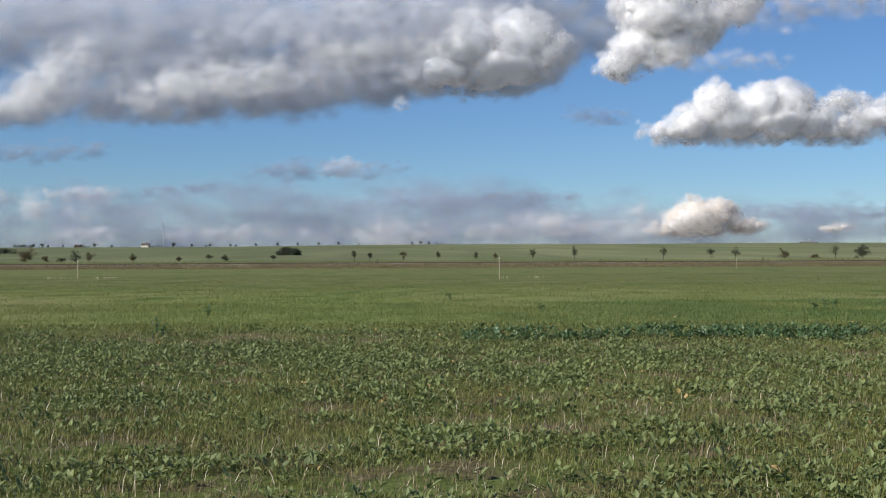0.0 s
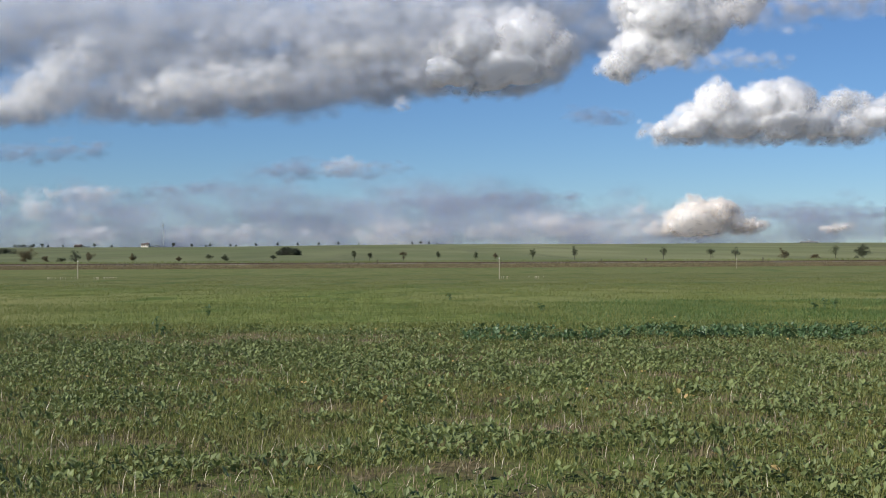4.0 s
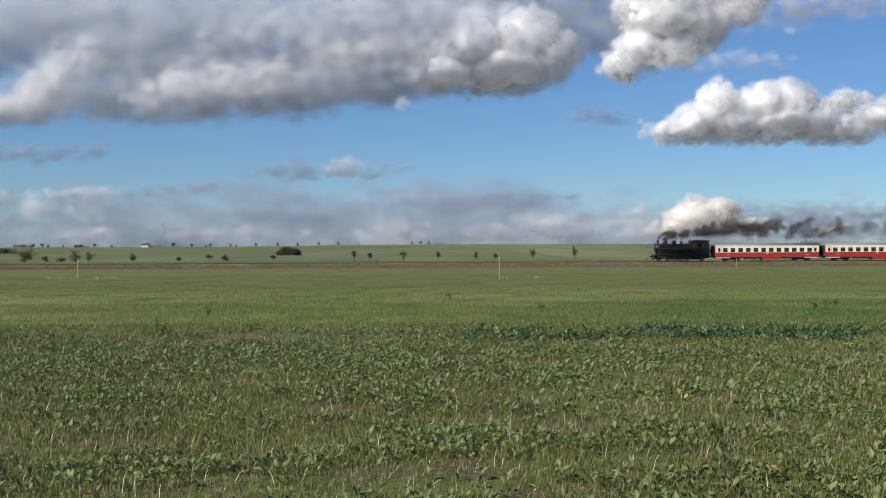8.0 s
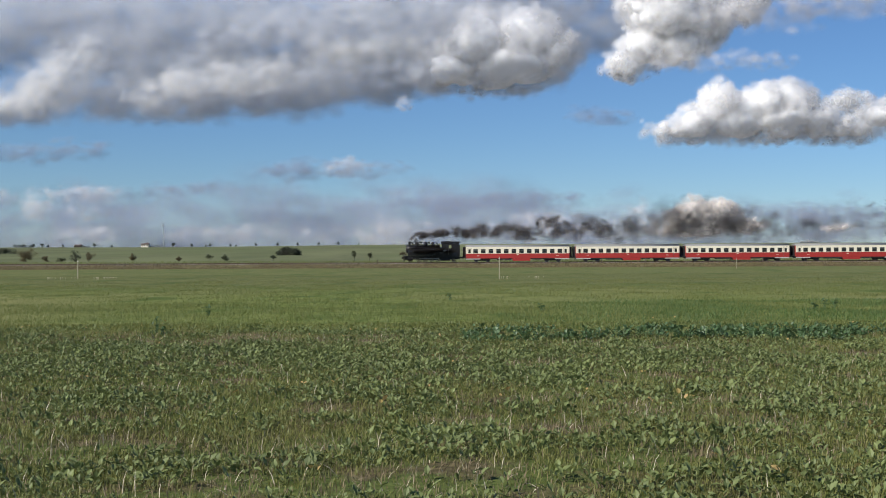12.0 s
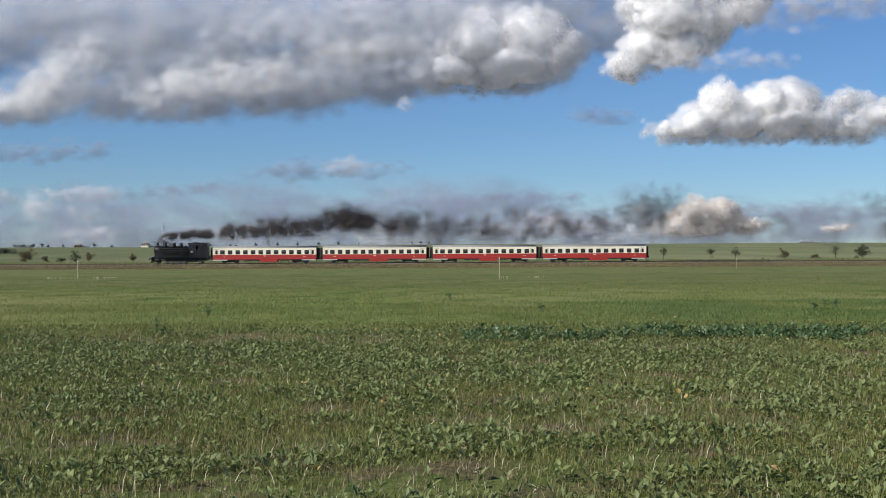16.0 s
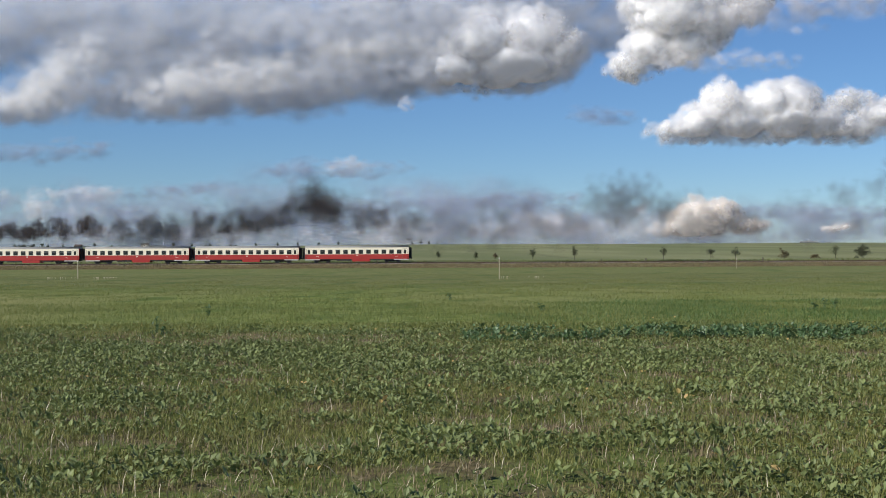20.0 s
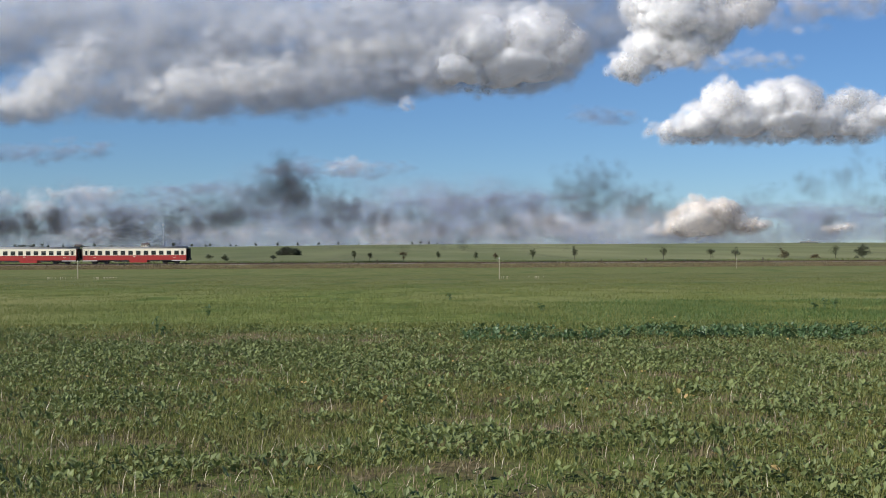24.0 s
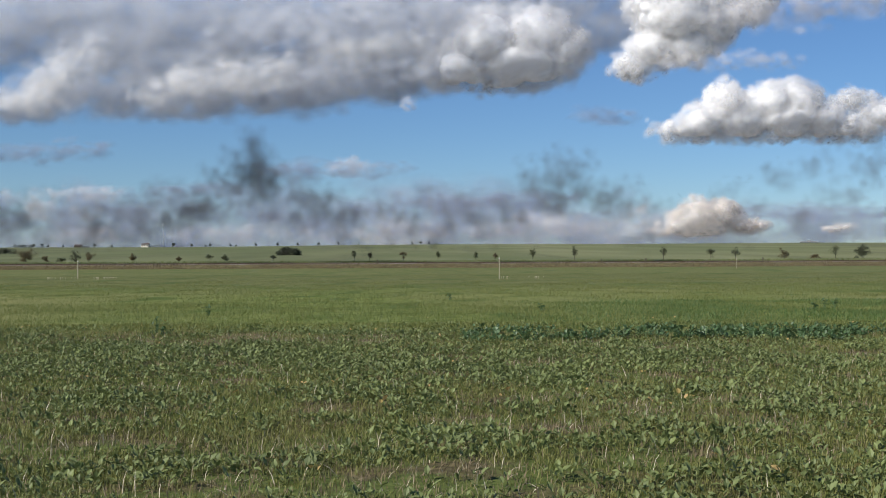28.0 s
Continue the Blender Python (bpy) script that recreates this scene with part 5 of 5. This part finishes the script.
drifting = []
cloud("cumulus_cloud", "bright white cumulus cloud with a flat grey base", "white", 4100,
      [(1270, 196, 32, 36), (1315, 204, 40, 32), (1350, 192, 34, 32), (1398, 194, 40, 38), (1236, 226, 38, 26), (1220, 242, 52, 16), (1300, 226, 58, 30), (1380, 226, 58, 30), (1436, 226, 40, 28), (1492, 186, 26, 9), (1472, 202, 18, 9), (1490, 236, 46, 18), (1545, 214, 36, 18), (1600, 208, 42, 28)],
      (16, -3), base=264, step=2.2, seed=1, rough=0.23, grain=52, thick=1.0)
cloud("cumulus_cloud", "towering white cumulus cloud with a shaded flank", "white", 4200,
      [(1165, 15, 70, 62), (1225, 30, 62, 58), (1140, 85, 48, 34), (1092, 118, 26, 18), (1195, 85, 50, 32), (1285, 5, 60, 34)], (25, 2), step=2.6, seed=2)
for i, (lobes, drift) in enumerate((([(60, 263, 95, 9)], 9), ([(285, 337, 45, 6)], 9), ([(365, 328, 26, 7)], 9), ([(1075, 210, 28, 8)], 12),
                                    ([(1022, 208, 14, 8)], 12), ([(535, 298, 62, 12)], 10), ([(650, 302, 50, 6)], 10), ([(1420, 383, 140, 9)], 6), ([(860, 357, 140, 7)], 6))):
    cloud("stratus_cloud", "thin grey wisp of cloud against the blue sky", "haze", 3900, lobes, (drift, 0), step=2.2, seed=30 + i, rough=0.5, grain=34, fade=6, crowd=5.0)
cloud("stratus_cloud", "thin pale sheet of high cloud", "soft", 3900, [(1420, 12, 150, 20), (1340, 30, 80, 14), (1540, 8, 90, 22)], (25, 0), step=3.5, seed=41, rough=0.5, grain=34, fade=9)
cloud("stratus_cloud", "thin white streak of cloud", "soft", 3900, [(1270, 114, 95, 8)], (22, 0), step=2.2, seed=42, rough=0.5, grain=34, fade=6)
cloud("cumulus_cloud", "broad cumulus cloud toned grey-white for shade", "grey", 4300,
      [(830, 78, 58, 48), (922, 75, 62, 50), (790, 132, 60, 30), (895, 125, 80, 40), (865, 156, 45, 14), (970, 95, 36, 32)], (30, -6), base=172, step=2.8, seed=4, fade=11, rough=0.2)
cloud("stratocumulus_cloud", "long bank of cloud toned grey for shade, with a pale ragged end", "bank", 4400,
      [(15, 188, 80, 26), (70, 168, 46, 38), (112, 140, 36, 40), (94, 112, 11, 26), (155, 115, 48, 44), (215, 88, 52, 26), (160, 170, 70, 34), (265, 178, 60, 26), (335, 164, 60, 30), (412, 152, 66, 32), (485, 142, 58, 34), (562, 132, 66, 32), (642, 118, 66, 30), (715, 112, 52, 32),
       (620, 150, 90, 24), (450, 172, 110, 22), (250, 130, 60, 34), (330, 120, 60, 34)],
      (18, -6), base=212, step=3.2, seed=5, grain=80, rough=0.24, fade=14, thick=0.3)
cloud("stratocumulus_cloud", "high cloud layer toned grey for shade", "bank", 4500,
      [(100, 42, 220, 46), (330, 55, 190, 60), (445, 62, 56, 44), (560, 66, 150, 60), (720, 70, 140, 50), (740, 18, 170, 28), (920, 8, 190, 30), (1020, 62, 70, 22), (-60, 70, 120, 40)],
      (14, -6), step=4.0, seed=6, grain=90, rough=0.16, thick=0.35, fade=20)
cloud("cumulus_cloud", "billowing end of the cloud bank in a paler sunlit tone", "pale", 4250,
      [(30, 186, 42, 22), (70, 158, 34, 32), (104, 126, 28, 32), (95, 100, 10, 18), (140, 98, 26, 22)], (18, -6), base=206, step=2.4, seed=21, grain=40, rough=0.3, fade=7)
cloud("cumulus_cloud", "billows along the cloud bank in a paler sunlit tone", "pale", 4250,
      [(262, 165, 40, 18), (330, 150, 48, 22), (405, 134, 50, 24), (470, 126, 40, 18), (600, 92, 60, 16), (690, 84, 50, 16)], (18, -6), step=2.4, seed=22, grain=40, rough=0.4, fade=8)
cloud("stratus_cloud", "darker blue-grey shreds over the cloud bank", "bank", 4240,
      [(395, 62, 46, 20), (450, 48, 44, 30), (560, 48, 110, 34), (700, 36, 110, 36), (640, 128, 70, 14)], (18, -5), step=3.0, seed=23, grain=44, rough=0.4, fade=10, crowd=4.0)
cloud("cumulus_cloud", "small soft cumulus cloud", "soft", 4000, [(612, 298, 34, 17), (590, 302, 22, 10)], (11, 0), base=314, step=1.6, seed=7, grain=20, fade=4)
cloud("cumulus_cloud", "tiny round white cloud puff", "soft", 4000, [(712, 183, 13, 10)], (12, 0), step=1.3, seed=9, grain=14, fade=3.5)
cloud("cumulus_cloud", "low pale cumulus cloud", "soft", 3200, [(66, 358, 26, 24), (140, 338, 48, 8), (150, 372, 18, 8), (5, 345, 18, 9)], (8, 0), step=1.8, seed=10, grain=26, fade=5)
cloud("stratocumulus_cloud", "low bank of cloud along the horizon, tinted lavender-grey for haze", "haze", 3700,
      [(200, 392, 260, 40), (480, 385, 260, 34), (760, 385, 260, 36), (980, 400, 180, 24), (300, 415, 350, 26), (800, 415, 400, 24), (-60, 405, 200, 40), (1330, 410, 260, 18)],
      (6, 0), step=3.6, seed=11, rough=0.5, grain=60, thick=0.3, fade=19)
cloud("cumulus_cloud", "bright low cumulus cloud", "cream", 3200, [(1235, 398, 52, 34), (1265, 385, 34, 24), (1205, 410, 34, 18), (1190, 417, 22, 8), (1308, 408, 24, 11), (1228, 372, 22, 14)], (6, 0), base=424, step=1.6, seed=12, grain=30, fade=6, rough=0.25)
for i, lobes in enumerate(([(1318, 411, 24, 10), (1338, 406, 18, 9)], [(1478, 414, 20, 7), (1492, 411, 18, 7)])):
    cloud("cumulus_cloud", "small white cloud just over the horizon", "cream", 3200, lobes, (5, 0), base=421, step=1.3, seed=25 + i, grain=18, fade=3.5, rough=0.25)
LOW = [("pale low cloud puffs near the horizon", [(140, 414, 52, 9), (238, 409, 14, 6), (320, 412, 18, 9), (395, 411, 40, 10), (480, 407, 20, 7), (560, 413, 30, 9)]),
       ("pale low cloud row near the horizon", [(700, 414, 56, 17), (870, 406, 38, 12), (960, 404, 78, 13), (1075, 413, 25, 13), (1138, 393, 34, 18), (1130, 412, 30, 12)]),
       ]
for i, (label, lobes) in enumerate(LOW):
    cloud("cumulus_cloud", label, "soft", 3200, lobes, (5, 0), step=1.8, seed=13 + i, grain=20, fade=7.5, rough=0.6)


# ---- smoke: rigid wisps that leave the chimney in beats and drift apart ----
M_SMOKE = vapour_material("dark_coal_smoke", (0.2, 0.18, 0.178), 0.3, 1.3, 0.5, (0.05, 1.8))
M_MID = vapour_material("spreading_coal_smoke", (0.17, 0.156, 0.156), 0.125, 0.8, 0.5, (0.0, 1.9))
M_VEIL = vapour_material("old_drifting_smoke", (0.14, 0.13, 0.133), 0.085, 0.42, 0.5, (0.3, 1.55))
M_STEAM = vapour_material("thin_grey_exhaust_steam", (0.42, 0.42, 0.45), 0.045, 0.4, 0.5, (0.3, 1.5))


def wisp_mesh(seed, mat, count, size, lo, hi):
    """A loose ragged flock of soft flakes."""
    r = np.random.default_rng(seed)
    p = np.clip(r.normal(0, 0.55, (count, 3)), -1, 1) * np.array(size)
    return puffs("smoke_wisp", p, r.uniform(lo, hi, count), mat, r.normal(0, 0.35, count), r.normal(0, 0.04, count), r.uniform(-3.14, 3.14, count))


# how fast the smoke climbs, by the second at which it left the chimney
RISE_T = [0.0, 2.0, 2.7, 3.5, 5.0, 6.0, 6.4, 6.8, 7.2, 7.7, 8.6, 9.5, 10.5, 11.0, 11.5, 11.95, 12.4, 12.76, 13.1, 13.4, 13.8, 14.6, 16.0, 17.5, 19.5]
RISE_V = [4.0, 6.0, 4.5, 2.0, 1.8, 2.5, 3.6, 6.0, 5.0, 2.2, 1.6, 1.4, 1.8, 2.0, 3.2, 5.0, 9.0, 11.3, 7.0, 4.5, 3.2, 2.2, 2.2, 2.6, 3.0]
# and how thick it left, in clumps a beat
THICK_T = [0.8, 2.9, 3.3, 5.2, 6.1, 7.3, 8.2, 11.0, 12.0, 13.6, 15.0, 19.2]
THICK_N = [1.3, 1.5, 1.0, 1.6, 3.6, 3.6, 2.6, 3.2, 5.4, 5.4, 4.0, 3.2]
wisps = []


def build_smoke():
    """Each beat of the exhaust is a tuft of a few clumps, each clump a handful of wisps."""
    r = np.random.default_rng(77)
    kinds = {"core": [wisp_mesh(500 + i, M_SMOKE, 5, (0.5, 0.3, 0.5), 0.4, 0.95) for i in range(12)],
             "mid": [wisp_mesh(540 + i, M_MID, 5, (1.1, 0.35, 1.1), 0.9, 1.7) for i in range(12)],
             "veil": [wisp_mesh(570 + i, M_VEIL, 6, (3.0, 0.4, 3.0), 1.4, 3.0) for i in range(12)]}
    pale = [wisp_mesh(520 + i, M_STEAM, 4, (1.6, 0.35, 0.6), 1.0, 1.7) for i in range(6)]
    beats, te = [], 0.8
    while te < 19.2:
        beats.append(te)
        te += float(r.uniform(0.15, 0.22))
    parents = [tagged(thing("smoke_plume"), "trail of dark coal smoke drifting from the engine", "smoke", "smoke of the engine", kind="stuff") for k in range(8)]
    for k, te in enumerate(beats):
        hot = float(np.interp(te, RISE_T, RISE_V))
        push = float(r.uniform(0.93, 1.07) if hot > 4 else r.uniform(0.8, 1.2))
        for c in range(int(np.interp(te, THICK_T, THICK_N) + float(r.uniform(0, 1)))):
            side = np.clip(r.normal(0, 1, 3), -1.8, 1.8)
            share = (0.32 + 0.76 * float(r.uniform(0, 1)) ** 0.75) * push if hot > 4 else float(r.uniform(0.45, 1.15)) * push
            wind = -1.74 * float(r.uniform(0.96, 1.04))
            for plan in ("core", "core", "core", "mid", "mid", "veil") + (("veil",) if hot > 3.5 else ()):
                o = side + 0.45 * np.clip(r.normal(0, 1, 3), -2, 2)
                ob = new("smoke_wisp", kinds[plan][int(r.integers(0, 12))])
                ob.parent = parents[k * len(parents) // len(beats)]
                wisps.append((ob, te + float(r.uniform(0, 0.11)), [float(a) for a in o], share, wind, float(r.uniform(-4, 4)), float(r.uniform(3.8, 10.0)), plan))
    parents = [tagged(thing("steam_plume"), "thin pale grey haze hanging under the dark smoke", "steam", "steam of the engine", kind="stuff") for k in range(3)]
    n = 200
    for i in range(n):
        te = 0.8 + 18.4 * (i + float(r.uniform(0, 1))) / n
        ob = new("steam_wisp", pale[i % len(pale)])
        ob.parent = parents[i * len(parents) // n]
        o = [float(r.normal(0, 0.8)), float(r.normal(0, 1)), float(r.uniform(-1.9, -0.3))]
        wisps.append((ob, te, o, float(r.uniform(0.0, 0.4)), -1.74, float(r.uniform(-3, 3)), float(r.uniform(3.8, 10.0)), "steam"))


def build_jet():
    """The dense column that stands on the chimney and leans back as the engine runs."""
    r = np.random.default_rng(91)
    n = 240
    up = r.uniform(0, 1, n) ** 0.8
    p = np.stack((0.15 + 2.6 * up ** 2.2 + r.normal(0, 0.2, n) * (0.5 + up), r.normal(0, 0.16, n) * (1 + up), 4.5 + 2.0 * up ** 0.7 + r.normal(0, 0.13, n) * (0.5 + 1.6 * up)), -1)
    ob = tagged(new("smoke_jet", puffs("smoke_jet", p, r.uniform(0.2, 0.3, n) + 0.12 * up, M_SMOKE, r.normal(0, 0.5, n), r.normal(0, 0.4, n), r.uniform(-3, 3, n))), "dense dark smoke column standing on the chimney", "smoke", kind="stuff")
    moving.append((ob, ENGINE_SHIFT + 1.75))


build_smoke()
build_jet()


# ages at which the flakes of a wisp lie flat (1) or stand open (0)
LIE = {"core": ([0, 0.3, 1.3, 4.5], [0.5, 0, 0, 1]), "mid": ([0, 0.4, 1.6, 4.5, 10.0], [1, 0.9, 0, 0.1, 1]), "veil": ([0, 1.2, 6.0], [1, 1, 0]), "steam": ([0, 3.0], [0.9, 0])}


def smoke_rows(te, o, share, wind, spin, berth, plan):
    """A wisp lies flat in the boiler, leaves the chimney at te and drifts, apart from its neighbours."""
    front = lambda t: train_x(t) + ENGINE_SHIFT
    rows = [(t, pose(front(t) + berth, LINE_Y, RAIL_Z + 2.65, 88)) for t in [float(k) for k in range(0, 28)] if t < te - 0.3]
    rows.append((te - 0.17, pose(front(te - 0.17) + berth, LINE_Y, RAIL_Z + 2.65, 88)))
    rows.append((te - 0.07, pose(front(te - 0.07) + 4.2, LINE_Y, RAIL_Z + 2.6, 88)))
    x0, z0 = front(te) + 1.75, RAIL_Z + 4.75
    rate = float(np.interp(te, RISE_T, RISE_V)) * share / SCALE
    for age in (0.14, 0.35, 0.8, 1.6, 3.0, 5.0, 8.0, 12.0, 17.0, 22.0, 27.5):
        last = te + age >= 28.0
        a = min(age, 28.0 - te)
        spread = 0.16 + 0.46 * min(a, 2.6) + 0.11 * max(0.0, a - 2.6)
        x = x0 + 0.5 + wind * a + o[0] * spread * (1.6 if plan == "steam" else 1.0)
        z = z0 + 1.0 * (1 - math.exp(-a / 0.08)) + 1.5 * (1 - math.exp(-a / 0.8)) + rate * max(0.0, a - 0.6) + o[2] * spread * 0.85
        z = max(z, RAIL_Z + 4.6 + 0.3 * min(a, 2))
        flat = float(np.interp(a, *LIE[plan])) * (90 + math.degrees(math.atan2(z - EYE[2], LINE_Y)))
        rows.append((te + a, pose(x, LINE_Y + o[1] * spread * 0.6, z, flat, spin * min(a, 9.0), -math.degrees(math.atan2(x, LINE_Y)))))
        if last:
            break
    return rows


# ---- two swallows that cross the sky at the start ----
def swallow():
    t = thing("swallow")
    M = M_IRON
    part("body", lathe([(0.004, -0.085), (0.02, -0.06), (0.026, 0.0), (0.018, 0.05), (0.006, 0.075)], 10, "X"), M, t, "", True)
    tail = bmesh.new()
    for s in (-1, 1):
        prism([(0.06, -0.004), (0.15, 0.0), (0.06, 0.004)], s * 0.004, s * 0.02, tail)
    part("tail", tail, M, t)
    wings = []
    for s in (-1, 1):
        w = bmesh.new()
        a = [w.verts.new(p) for p in ((-0.05, 0, 0.0), (0.03, 0, 0.0), (0.05, s * 0.07, 0.004), (0.09, s * 0.16, 0.0), (-0.01, s * 0.09, 0.006))]
        b = [w.verts.new(v.co + Vector((0, 0, 0.006))) for v in a]
        w.faces.new(a)
        w.faces.new(b[::-1])
        for i in range(5):
            w.faces.new((a[i], b[i], b[(i + 1) % 5], a[(i + 1) % 5]))
        bmesh.ops.recalc_face_normals(w, faces=w.faces)
        wings.append(part("wing", w, M, t))
    return t, wings


BIRDS = [(75.0, [(0.0, 1235, 7), (1.0, 901, 4), (2.0, 560, 18), (3.0, 217, 42), (4.0, -140, 70), (28.0, -8500, 400)]),
         (105.0, [(0.0, 1700, 168), (1.0, 1409, 170), (2.0, 1117, 172), (3.0, 825, 177), (4.0, 520, 180), (5.0, 215, 170), (6.0, -120, 150), (28.0, -7000, 100)])]
flock = []
for depth, seen in BIRDS:
    bird, wings = swallow()
    tagged(bird, "dark swallow flying low across the sky", "bird", "swallows")
    flock.append((bird, wings, depth, seen))



def motions():
    """All that moves, keyed in one place."""
    for ob, shift in moving:
        walk(ob, [(t, pose(x + shift, LINE_Y, RAIL_Z)) for t, x in TRAIN])
    # wheels turn as far as the train has run; a row for every 45 degrees or so at full speed
    steps = [i / 24.0 for i in range(28 * 24 + 1)]
    run = [TRAIN[0][1] - train_x(t) for t in steps]
    for ob, radius, x in wheelsets:
        walk(ob, [(t, pose(x, 0, radius, 0, -math.degrees(d / radius), 0)) for t, d in zip(steps, run)])
    for ob, side in side_rods:
        lead = 0.0 if side < 0 else math.pi / 2
        walk(ob, [(t, pose(-0.28 * math.cos(d / 0.575 + lead), 0, 0.575 - 0.28 * math.sin(d / 0.575 + lead))) for t, d in zip(steps, run)])
    for ob, *plan in wisps:
        walk(ob, smoke_rows(*plan))
    for ob, place, dx, dz in drifting:
        half = place + Vector((dx, 0, dz))
        walk(ob, [(0.0, Matrix.Translation(place)), (28.0, Matrix.Translation(half))])
    for bird, wings, depth, seen in flock:
        walk(bird, [(t, pose(on_view(x, depth), depth, max(2.0, 1.55 + (450 - y) / 2042.4 * depth))) for t, x, y in seen])
        for wing, s in zip(wings, (-1, 1)):
            walk(wing, [(k / 16.0, pose(0, 0, 0, s * (12 + 38 * math.cos(k * math.pi * 0.9)))) for k in range(100)] + [(28.0, pose(0, 0, 0, s * 10))])


motions()
